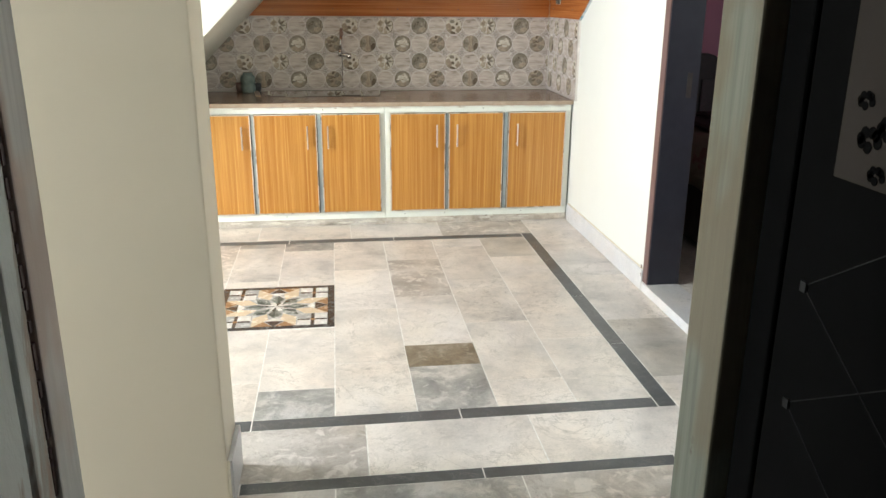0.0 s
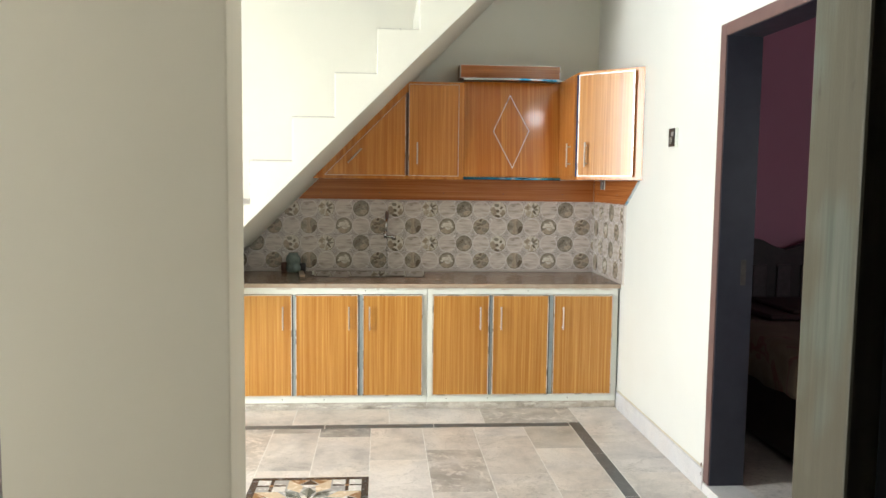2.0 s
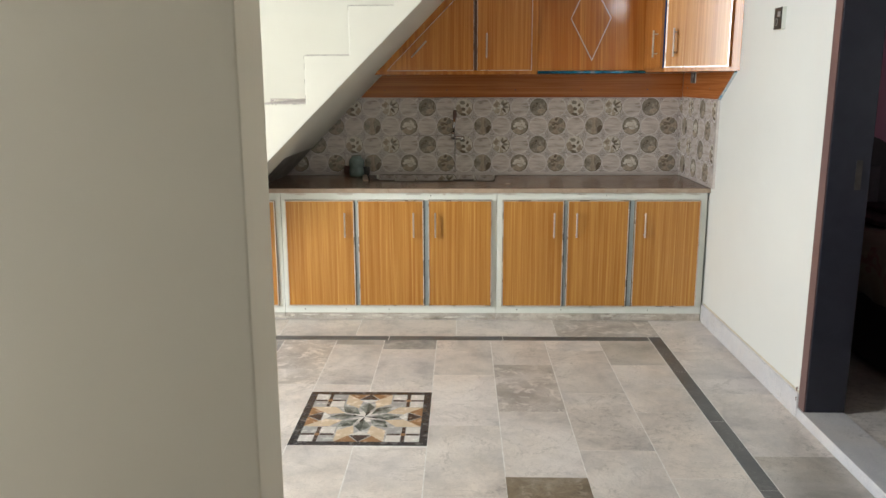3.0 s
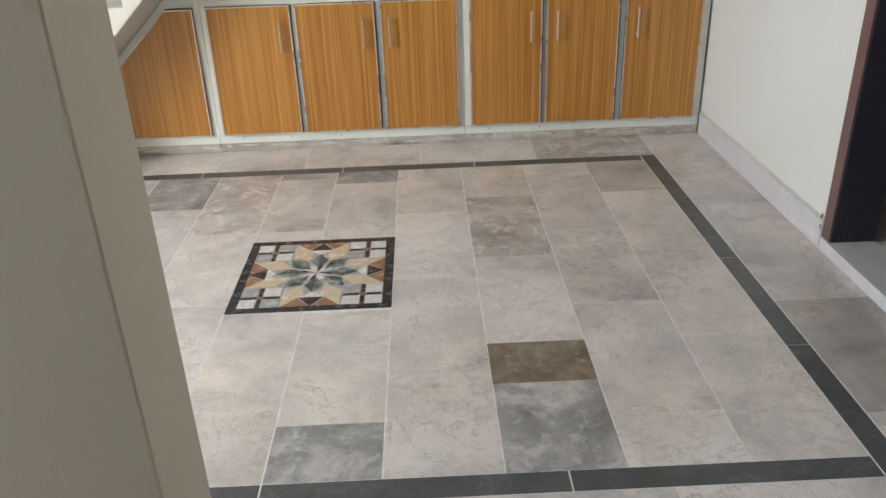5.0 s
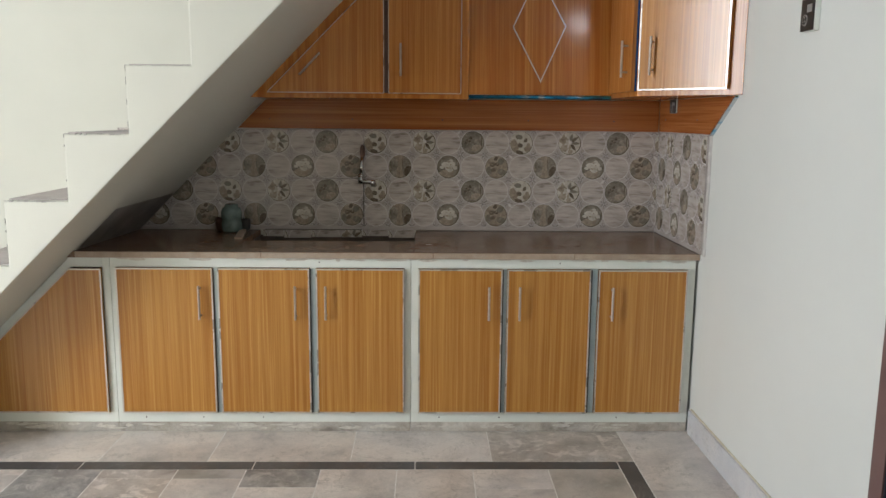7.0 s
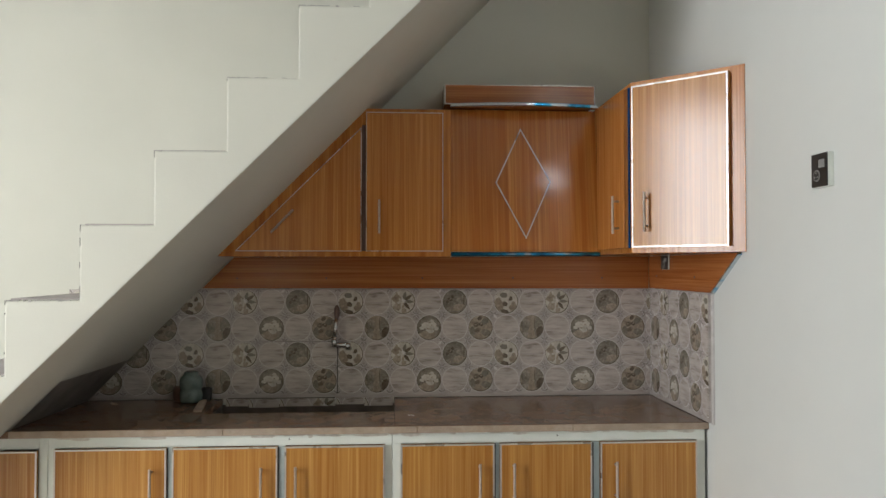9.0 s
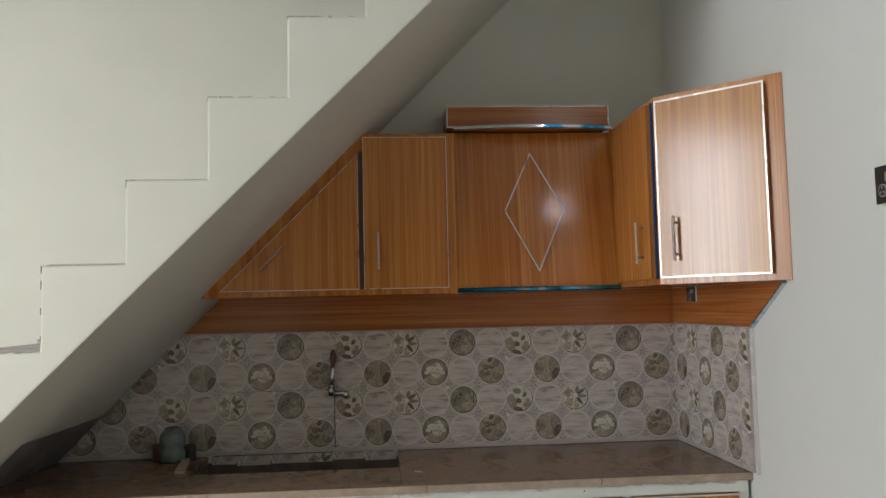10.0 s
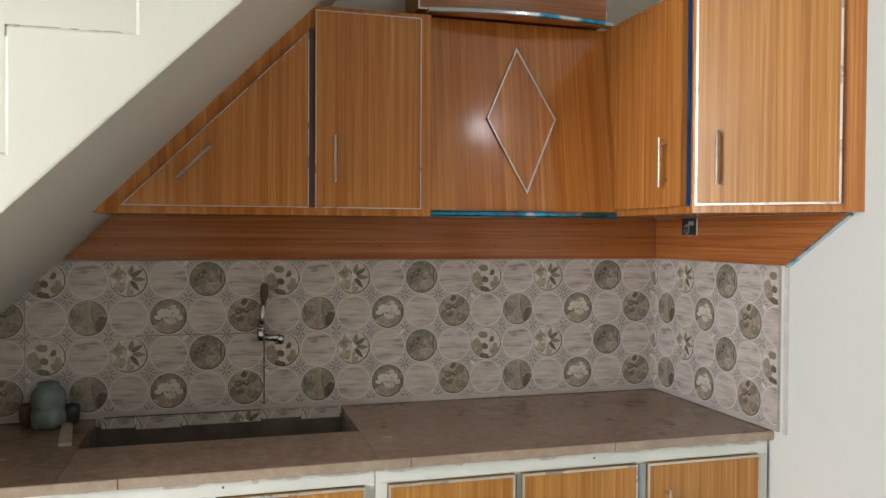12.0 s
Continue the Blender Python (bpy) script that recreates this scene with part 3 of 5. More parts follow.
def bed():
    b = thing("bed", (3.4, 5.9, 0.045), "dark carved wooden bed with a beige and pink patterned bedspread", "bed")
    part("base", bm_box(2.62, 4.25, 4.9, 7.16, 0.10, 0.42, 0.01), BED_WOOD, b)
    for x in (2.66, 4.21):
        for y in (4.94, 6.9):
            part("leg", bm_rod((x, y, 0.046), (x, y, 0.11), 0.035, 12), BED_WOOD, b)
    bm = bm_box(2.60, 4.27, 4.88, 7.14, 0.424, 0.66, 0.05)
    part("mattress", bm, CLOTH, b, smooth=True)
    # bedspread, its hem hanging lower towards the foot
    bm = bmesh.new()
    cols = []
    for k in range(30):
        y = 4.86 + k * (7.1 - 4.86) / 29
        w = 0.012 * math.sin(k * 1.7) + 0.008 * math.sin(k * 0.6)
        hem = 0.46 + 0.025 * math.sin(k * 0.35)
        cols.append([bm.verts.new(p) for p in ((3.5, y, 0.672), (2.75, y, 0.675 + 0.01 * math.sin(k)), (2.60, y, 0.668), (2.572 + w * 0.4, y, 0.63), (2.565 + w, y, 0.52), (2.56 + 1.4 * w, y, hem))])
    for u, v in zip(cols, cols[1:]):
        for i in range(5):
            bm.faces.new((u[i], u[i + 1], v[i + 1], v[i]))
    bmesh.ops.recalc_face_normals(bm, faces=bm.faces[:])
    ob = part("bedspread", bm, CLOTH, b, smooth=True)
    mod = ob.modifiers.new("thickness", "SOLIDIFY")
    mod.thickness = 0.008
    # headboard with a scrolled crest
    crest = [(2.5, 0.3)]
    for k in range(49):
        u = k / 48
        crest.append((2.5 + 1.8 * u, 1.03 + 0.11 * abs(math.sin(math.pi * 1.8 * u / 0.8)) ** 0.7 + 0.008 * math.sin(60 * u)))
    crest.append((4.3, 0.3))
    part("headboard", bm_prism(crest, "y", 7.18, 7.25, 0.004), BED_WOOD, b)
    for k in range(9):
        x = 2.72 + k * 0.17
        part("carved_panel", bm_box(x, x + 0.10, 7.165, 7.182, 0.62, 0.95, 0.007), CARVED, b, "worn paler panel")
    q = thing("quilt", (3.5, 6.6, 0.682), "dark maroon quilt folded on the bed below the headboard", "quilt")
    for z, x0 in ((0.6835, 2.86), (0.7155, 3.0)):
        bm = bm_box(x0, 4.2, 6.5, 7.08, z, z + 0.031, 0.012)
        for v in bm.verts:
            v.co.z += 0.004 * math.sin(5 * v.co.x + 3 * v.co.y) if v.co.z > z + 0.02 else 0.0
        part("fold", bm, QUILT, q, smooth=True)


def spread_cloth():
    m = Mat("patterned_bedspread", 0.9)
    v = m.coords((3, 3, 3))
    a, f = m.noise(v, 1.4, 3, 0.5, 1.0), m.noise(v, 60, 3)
    # beige and pink, darkened in colour to stand for the dim bedroom
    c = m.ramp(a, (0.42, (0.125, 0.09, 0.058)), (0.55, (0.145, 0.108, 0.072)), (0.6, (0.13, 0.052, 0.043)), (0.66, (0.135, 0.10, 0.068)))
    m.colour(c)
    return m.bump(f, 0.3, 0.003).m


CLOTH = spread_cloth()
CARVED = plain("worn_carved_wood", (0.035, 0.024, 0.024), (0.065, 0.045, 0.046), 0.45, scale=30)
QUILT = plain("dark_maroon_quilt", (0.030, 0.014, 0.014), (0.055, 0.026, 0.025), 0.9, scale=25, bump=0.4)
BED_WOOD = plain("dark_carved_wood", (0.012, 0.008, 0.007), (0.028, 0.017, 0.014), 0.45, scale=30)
bed()

# ---- lower cabinets ----
YF = 7.055       # face of the white frames; the doors stand proud of it
Z0, Z1 = 0.095, 0.756


def bar_handle(parent, x, z0, z1, y, name="handle"):
    bm = bm_rod((x, y - 0.026, z0), (x, y - 0.026, z1), 0.0052, 14)
    for z in (z0 + 0.014, z1 - 0.014):
        bm_rod((x, y - 0.027, z), (x, y + 0.002, z), 0.0044, 10, bm)
    part(name, bm, STEEL, parent, "slim brushed steel bar handle")


def outline_trim(points, y, w, d):
    """A thin frame along a closed outline in the plane of a door, given counter-clockwise as (x, z)."""
    bm = bmesh.new()
    n = len(points)
    inner = []
    for i in range(n):
        p0, p1, p2 = Vector(points[i - 1]), Vector(points[i]), Vector(points[(i + 1) % n])
        a, b = (p1 - p0).normalized(), (p2 - p1).normalized()
        na, nb = Vector((-a.y, a.x)), Vector((-b.y, b.x))
        k = (na + nb).normalized()
        inner.append(p1 + k * (w / max(0.3, k.dot(na))))
    rows = []
    for yy in (y, y - d):
        rows.append(([bm.verts.new((p[0], yy, p[1])) for p in points], [bm.verts.new((p[0], yy, p[1])) for p in inner]))
    for i in range(n):
        j = (i + 1) % n
        (o0, i0), (o1, i1) = rows
        for q in ((o0[i], o0[j], o1[j], o1[i]), (i0[j], i0[i], i1[i], i1[j]), (o1[i], o1[j], i1[j], i1[i]), (o0[j], o0[i], i0[i], i0[j])):
            bm.faces.new(q)
    bmesh.ops.recalc_face_normals(bm, faces=bm.faces[:])
    return bm


def flat_door(parent, points, handle=None, mat=None, y=None, thick=0.016, trim=0.006):
    y = YF if y is None else y
    d = part("door", bm_prism(points, "y", y - thick, y - 0.001, 0.001), mat or WOOD, parent)
    part("edge_trim", outline_trim(points, y - thick + 0.003, trim, 0.0045), TRIM, d, "silver edge trim")
    if handle:
        bar_handle(d, *handle, y - thick)
    return d


def rect(x0, x1, z0, z1):
    return [(x0, z0), (x1, z0), (x1, z1), (x0, z1)]


def carcass(parent, x0, x1, stiles):
    """White enamelled front frame with its side walls and back."""
    part("top_rail", bm_box(x0, x1, YF, YF + 0.03, Z1 + 0.002, 0.799, 0.0015), FRAME, parent)
    part("bottom_rail", bm_box(x0, x1, YF, YF + 0.03, 0.047, Z0 - 0.002, 0.0015), FRAME, parent)
    for a, b in stiles:
        part("stile", bm_box(a, b, YF + 0.0005, YF + 0.029, Z0 - 0.002, Z1 + 0.002, 0.0015), FRAME, parent)
    part("bottom", bm_box(x0 + 0.01, x1 - 0.01, YF + 0.03, YB - 0.02, 0.05, 0.066), FRAME, parent)
    part("plinth", bm_box(x0, x1, YF + 0.004, YF + 0.03, 0.001, 0.046, 0.002), PLINTH, parent, "grimy pale stone plinth")
    bm = bmesh.new()
    for k in range(int((x1 - x0) / 0.27)):        # screw heads
        x = x0 + 0.12 + k * 0.27 + random.uniform(-0.02, 0.02)
        z = random.choice((0.782, 0.07))
        bm_rod((x, YF - 0.0012, z), (x, YF + 0.003, z), 0.0032, 8, bm)
    tagged(part("screws", bm, SCREW, parent, "small dark screw heads"), kind="stuff")


PLINTH = marble("grimy_plinth_marble", ((0.34, (0.24, 0.215, 0.18)), (0.46, (0.44, 0.41, 0.36)), (0.62, (0.62, 0.60, 0.55))), (0.16, 0.14, 0.12), 0.55, 7)


def filmed_strip(parent, x0, x1):
    part("edging", bm_box(x0, x1, YF - 0.007, YF - 0.0005, Z0 + 0.001, Z1 - 0.001, 0.001), PALE_BLUE, parent, "grey metal edging with pale blue film")
    # solid dark strip drawn for the shaded gap
    part("gap", bm_box(x0 - 0.003, x0 + 0.0045, YF - 0.0095, YF - 0.0075, Z0 + 0.001, Z1 - 0.001), SCREW, parent, "dark strip for the shade in the gap beside the door")


right_unit = thing("lower_cabinet", (1.45, 7.4, 0.0), "orange wood-grain base cabinet with three doors in a white frame", "cabinet", "base cabinets")
carcass(right_unit, 0.835, 2.094, [(0.835, 0.868), (1.240, 1.258), (1.630, 1.658), (2.058, 2.094)])
flat_door(right_unit, rect(0.868, 1.237, Z0, Z1), (1.178, 0.532, 0.682))
flat_door(right_unit, rect(1.259, 1.628, Z0, Z1), (1.313, 0.532, 0.682))
flat_door(right_unit, rect(1.662, 2.056, Z0, Z1), (1.722, 0.532, 0.682))
filmed_strip(right_unit, 1.2385, 1.2575)
filmed_strip(right_unit, 1.631, 1.659)

mid_unit = thing("lower_cabinet", (0.18, 7.4, 0.0), "orange wood-grain base cabinet with three doors in a white frame", "cabinet", "base cabinets")
carcass(mid_unit, -0.478, 0.833, [(-0.478, -0.452), (-0.030, -0.008), (0.392, 0.416), (0.806, 0.833)])
flat_door(mid_unit, rect(-0.452, -0.032, Z0, Z1), (-0.087, 0.532, 0.682))
flat_door(mid_unit, rect(-0.010, 0.390, Z0, Z1), (0.330, 0.532, 0.682))
flat_door(mid_unit, rect(0.418, 0.805, Z0, Z1), (0.462, 0.532, 0.682))
filmed_strip(mid_unit, -0.031, -0.011)
filmed_strip(mid_unit, 0.3915, 0.4165)

tri_unit = thing("lower_cabinet", (-0.8, 7.4, 0.0), "slope-topped base cabinet with one door, fitted under the stairs", "cabinet", "base cabinets")
part("bottom_rail", bm_box(-1.085, -0.48, YF, YF + 0.03, 0.047, Z0 - 0.002, 0.0015), FRAME, tri_unit)
part("plinth", bm_box(-1.085, -0.48, YF + 0.004, YF + 0.03, 0.001, 0.046, 0.002), PLINTH, tri_unit, "grimy pale stone plinth")
part("stile", bm_box(-0.512, -0.48, YF + 0.0005, YF + 0.029, Z0 - 0.002, 0.799, 0.0015), FRAME, tri_unit)
part("stile", bm_box(-1.085, -1.060, YF + 0.0005, YF + 0.029, Z0 - 0.002, 0.33, 0.0015), FRAME, tri_unit)
part("top_rail", bm_prism([(-1.085, 0.372), (-1.085, 0.322), (-0.645, 0.757), (-0.512, 0.757), (-0.512, 0.799), (-0.652, 0.799)][::-1], "y", YF, YF + 0.03), FRAME, tri_unit)
part("side", bm_box(-0.51, -0.495, YF + 0.03, YB - 0.02, 0.047, 0.79), FRAME, tri_unit)
flat_door(tri_unit, [(-1.060, Z0), (-0.514, Z0), (-0.514, 0.752), (-0.655, 0.752), (-1.060, 0.35)], (-1.03, 0.21, 0.30))

def mortar(name, x0, x1, y, z0, z1, depth, count, label):
    """Uneven smears of cement left on an upright face."""
    bm = bmesh.new()
    for _ in range(count):
        x, z = random.uniform(x0, x1), random.uniform(z0, z1)
        w, h = random.uniform(0.012, 0.055), random.uniform(0.003, 0.008)
        pts = [(x + w * random.uniform(0.75, 1.1) * math.cos(a), z + h * random.uniform(0.6, 1.2) * math.sin(a)) for a in [2 * math.pi * k / 8 for k in range(8)]]
        bm_prism(pts, "y", y - depth * random.uniform(0.5, 1.0), y + 0.001, 0, bm)
    tagged(structure(name, bm, MORTAR, label, "mortar"), kind="structure")


MORTAR = plain("pale_cement_smears", (0.50, 0.47, 0.41), (0.70, 0.67, 0.61), 0.9, scale=60, bump=0.3)
mortar("trim", -0.98, 2.02, YF + 0.004, 0.016, 0.043, 0.003, 46, "pale cement smeared along the stone plinth")
mortar("trim", -0.55, 2.04, YF, 0.792, 0.798, 0.004, 34, "pale cement squeezed out under the worktop")

# ---- counter, with an open sink cut-out ----
counter = thing("countertop", (0.75, 7.4, 0.8), "brown polished granite worktop with an empty sink cut-out", "countertop")
CT0, CT1, HX0, HX1, HY0, HY1 = 0.800, 0.828, 0.035, 0.845, 7.37, 7.722
YC = 7.043
part("slab", bm_box(HX1, XR - 0.001, YC, YB - 0.001, CT0, CT1, 0.002), GRANITE, counter)
part("slab", bm_box(HX0 + 0.001, HX1 - 0.001, YC, HY0, CT0, CT1, 0.002), GRANITE, counter)
part("slab", bm_prism([(-0.66, YC), (HX0, YC), (HX0, YB - 0.001), (-0.66, YB - 0.001)], "z", CT0, CT1, 0.002), GRANITE, counter)
for a, b in ((-0.62, 0.18), (0.183, 0.93), (0.933, 1.55), (1.553, XR - 0.002)):
    part("front_edge", bm_box(a, b, YC - 0.006, YC - 0.0005, CT0 + 0.001, CT1 - 0.001, 0.002), EDGE, counter, "unpolished pale front edge")
part("raised_edge", bm_prism([(-0.018, 7.40), (0.018, 7.40), (-0.032, 7.735), (-0.062, 7.735)], "z", CT1 + 0.0003, CT1 + 0.012, 0.002), EDGE, counter, "pale rough stone strip beside the cut-out")
# recess cement takes its shadow as a dark base colour
CEMENT_DARK = plain("shade_dark_cement", (0.055, 0.043, 0.034), (0.12, 0.097, 0.078), 0.8, scale=12, bump=0.4)
basin = thing("sink_recess", (0.44, 7.55, 0.62), "rough cement recess where a sink is missing, coloured dark for its shade", "sink")
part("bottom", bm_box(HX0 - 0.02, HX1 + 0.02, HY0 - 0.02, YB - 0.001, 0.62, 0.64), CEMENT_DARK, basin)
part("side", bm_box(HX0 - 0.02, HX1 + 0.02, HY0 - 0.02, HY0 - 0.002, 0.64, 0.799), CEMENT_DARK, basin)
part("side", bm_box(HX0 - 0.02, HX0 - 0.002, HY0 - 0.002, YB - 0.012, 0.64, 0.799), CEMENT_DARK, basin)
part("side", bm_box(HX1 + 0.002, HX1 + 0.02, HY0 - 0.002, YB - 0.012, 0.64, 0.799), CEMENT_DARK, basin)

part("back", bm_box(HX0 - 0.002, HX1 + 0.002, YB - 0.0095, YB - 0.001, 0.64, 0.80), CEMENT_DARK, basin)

# ---- backsplash tiles ----
def printed(name, base, other, scale, third=None):
    """Glazed print with fine uneven tone, as on a photographed motif."""
    m = Mat(name, 0.22)
    v = m.coords()
    a, b = m.noise(v, scale, 6, 0.7, 0.6), m.noise(v, scale * 0.35, 3, 0.5)
    f = m.math("ADD", m.math("MULTIPLY", a, 0.6), m.math("MULTIPLY", b, 0.4))
    return m.colour(m.ramp(f, (0.38, base), (0.52, other), (0.62, third or other))).m


def printed_planks(name, dark, mid, light):
    m = Mat(name, 0.2)
    broad, fine = m.noise(m.coords((9, 9, 42)), 1.0, 3, 0.6, 0.3), m.noise(m.coords((14, 14, 160)), 1.0, 3, 0.6)
    f = m.math("ADD", m.math("MULTIPLY", broad, 0.7), m.math("MULTIPLY", fine, 0.3))
    return m.colour(m.ramp(f, (0.35, dark), (0.44, mid), (0.60, light))).m


PRINT_WOOD = printed_planks("printed_grey_wood", (0.245, 0.206, 0.175), (0.445, 0.392, 0.355), (0.570, 0.515, 0.475))
TILE = printed_planks("grey_ceramic_tile", (0.341, 0.299, 0.270), (0.424, 0.376, 0.347), (0.506, 0.457, 0.427))
RING = plain("pale_printed_ring", (0.60, 0.565, 0.54), (0.69, 0.655, 0.63), 0.25)
P_PALE = printed("pale_printed_disc", (0.41, 0.37, 0.305), (0.575, 0.535, 0.46), 60, (0.68, 0.65, 0.58))
P_OLIVE = printed("olive_printed_disc", (0.135, 0.118, 0.09), (0.25, 0.221, 0.177), 55, (0.385, 0.347, 0.29))
P_BROWN = printed("brown_printed_shape", (0.085, 0.067, 0.048), (0.155, 0.124, 0.09), 70, (0.25, 0.208, 0.157))
P_GREEN = printed("grey_green_printed_shape", (0.135, 0.12, 0.095), (0.225, 0.203, 0.165), 70)
P_SAND = printed("sandy_printed_shape", (0.22, 0.175, 0.13), (0.345, 0.288, 0.222), 60, (0.48, 0.42, 0.34))
P_MAUVE = plain("mauve_grey_printed_petal", (0.255, 0.222, 0.208), (0.32, 0.285, 0.268), 0.25, scale=60)
PRINTS = [RING, PRINT_WOOD, P_PALE, P_OLIVE, P_BROWN, P_GREEN, P_SAND, P_MAUVE]
R = 0.0605


def tile_prints(seed):
    """Printed discs of one tile, 0.75 by 0.25 m, drawn in the plane y = 0 and facing -y."""
    rng = random.Random(seed)
    bm = bmesh.new()
    layer = [0]

    def blob(cx, cz, rx, rz, turn, mat, depth, n=12, rough=0.0, clip=None):
        vs = []
        layer[0] += 1
        depth += 0.00003 * (layer[0] % 12)
        for k in range(n):
            a = 2 * math.pi * k / n
            w = 1 + rough * rng.uniform(-1, 1)
            u, v = rx * w * math.cos(a), rz * w * math.sin(a)
            x, z = u * math.cos(turn) - v * math.sin(turn), u * math.sin(turn) + v * math.cos(turn)
            if clip:
                px, pz = cx + x - clip[0], cz + z - clip[1]
                d = math.hypot(px, pz)
                if d > R * 0.95:
                    px, pz = px * R * 0.95 / d, pz * R * 0.95 / d
                x, z = px + clip[0] - cx, pz + clip[1] - cz
            vs.append(bm.verts.new((cx + x, -depth, cz + z)))
        f = bm.faces.new(vs)
        f.material_index = mat

    def leaf(cx, cz, length, width, turn, mat, depth, clip):
        """A pointed leaf from its foot at (cx, cz)."""
        layer[0] += 1
        outline = []
        for k in range(12):
            u = k / 6 if k <= 6 else (12 - k) / 6
            v = width * math.sin(math.pi * u ** 0.8) * (1 if k <= 6 else -1)
            x, z = length * u * math.cos(turn) - v * math.sin(turn), length * u * math.sin(turn) + v * math.cos(turn)
            px, pz = cx + x - clip[0], cz + z - clip[1]
            d = max(1.0, math.hypot(px, pz) / (R * 0.93))
            outline.append(bm.verts.new((clip[0] + px / d, -depth - 0.00003 * (layer[0] % 12), clip[1] + pz / d)))
        bm.faces.new(outline).material_index = mat

    for row in range(2):
        for k in range(6):
            cx, cz = 0.0625 + 0.125 * k, 0.0625 + 0.125 * row
            picture = (k + row) % 2 == 1
            layer[0] = 0
            blob(cx, cz, R + 0.0015, R + 0.0015, 0, 0, 0.0003, 26)
            if picture:
                blob(cx, cz, R - 0.0012, R - 0.0012, 0, 4, 0.0005, 26)
            base = 1
            if picture:
                motif = (k // 2) + (3 if row == 0 else 0)
                base = (2, 2, 3, 6, 3, 6)[motif]
            inner = R - (0.0042 if picture else 0.0014)
            off = 0.0014 if picture else 0.0
            blob(cx - off, cz + off, inner, inner, 0, base, 0.0007, 26)
            if not picture:
                continue
            c = (cx, cz)
            if motif == 0:        # pale disc with angular dark pebbles
                blob(cx - 0.034, cz - 0.012, 0.020, 0.030, 0.2, 6, 0.0009, 9, 0.25, c)
                blob(cx + 0.034, cz - 0.024, 0.016, 0.024, -0.3, 6, 0.0009, 9, 0.25, c)
                for dx, dz, rx, rz in ((-0.010, 0.030, 0.019, 0.013), (0.022, 0.014, 0.009, 0.012), (-0.006, -0.012, 0.016, 0.011), (-0.006, -0.048, 0.022, 0.010)):
                    blob(cx + dx, cz + dz, rx, rz, rng.uniform(-0.5, 0.5), 4 if dz < 0.02 else 5, 0.0011, 6, 0.22, c)
            elif motif == 1:      # leaves fanning out beside crumpled petals
                for dx, dz, r in ((-0.034, 0.018, 0.018), (-0.026, -0.026, 0.022), (0.004, -0.044, 0.016)):
                    blob(cx + dx, cz + dz, r, r * 0.8, 0.6, 6, 0.0009, 7, 0.3, c)
                blob(cx - 0.030, cz + 0.004, 0.010, 0.044, 0.05, 6, 0.0010, 12, 0.06, c)
                for a, size, tone in ((1.3, 0.040, 5), (0.6, 0.046, 4), (-0.10, 0.045, 5), (-0.9, 0.046, 4), (-1.6, 0.034, 6), (2.5, 0.040, 6), (3.6, 0.032, 6)):
                    leaf(cx + 0.008 * math.cos(a), cz + 0.004 + 0.008 * math.sin(a), size, 0.0082, a, tone, 0.0012, c)
                for a in (0.4, 1.2, 2.2, 3.4, 4.6):
                    blob(cx - 0.006 + 0.012 * math.cos(a), cz + 0.012 * math.sin(a), 0.012, 0.006, a, 0 if a < 2 else 2, 0.0013, 8, 0.2, c)
            elif motif == 2:      # dim still life in olive grey
                blob(cx + 0.018, cz - 0.028, 0.030, 0.018, 0.3, 6, 0.0009, 9, 0.2, c)
                blob(cx + 0.044, cz + 0.004, 0.0025, 0.034, 0, 4, 0.0011, 8, 0.1, c)
                for dx, dz in ((-0.030, 0.014), (-0.018, 0.008), (-0.036, 0.000), (-0.012, 0.024)):
                    blob(cx + dx, cz + dz, 0.008, 0.007, 0, 4, 0.0012, 7, 0.3, c)
                blob(cx - 0.022, cz + 0.013, 0.004, 0.004, 0, 6, 0.0015, 6, 0.2, c)
            elif motif == 3:      # draped view with a straight dark side
                blob(cx - 0.030, cz + 0.012, 0.022, 0.034, 0.1, 3, 0.0009, 12, 0.08, c)
                blob(cx - 0.002, cz - 0.016, 0.013, 0.036, 0.0, 6, 0.0010, 12, 0.10, c)
                blob(cx - 0.034, cz - 0.030, 0.018, 0.022, 0.1, 3, 0.0010, 9, 0.12, c)
                blob(cx + 0.038, cz, 0.026, 0.062, 0, 3, 0.0011, 14, 0.02, c)
                blob(cx + 0.043, cz - 0.026, 0.021, 0.034, 0, 4, 0.0012, 9, 0.08, c)
                blob(cx + 0.012, cz + 0.022, 0.0016, 0.030, 0, 4, 0.0013, 6, 0.1, c)
            elif motif == 4:      # ragged pale blossom over brown
                blob(cx - 0.01, cz - 0.034, 0.042, 0.022, 0, 6, 0.0009, 10, 0.25, c)
                for dx, dz, r in ((0.0, 0.006, 0.024), (-0.020, 0.012, 0.017), (0.022, 0.012, 0.018), (0.006, -0.012, 0.020), (0.034, -0.004, 0.012), (-0.034, -0.002, 0.012), (0.012, 0.028, 0.014)):
                    blob(cx + dx, cz + dz, r, r * 0.8, rng.uniform(-0.4, 0.4), 2, 0.0011, 9, 0.22, c)
                for dx, dz in ((-0.006, -0.004), (0.014, 0.012), (0.002, 0.026)):
                    blob(cx + dx, cz + dz, 0.006, 0.003, dx * 40, 6, 0.0014, 6, 0.3, c)
            else:                 # dark paired stones on tan
                blob(cx + 0.022, cz + 0.030, 0.022, 0.018, 0.3, 5, 0.0009, 8, 0.25, c)
                blob(cx + 0.024, cz - 0.024, 0.024, 0.020, 0, 3, 0.0009, 8, 0.25, c)
                blob(cx - 0.040, cz - 0.020, 0.014, 0.022, 0, 3, 0.0009, 8, 0.25, c)
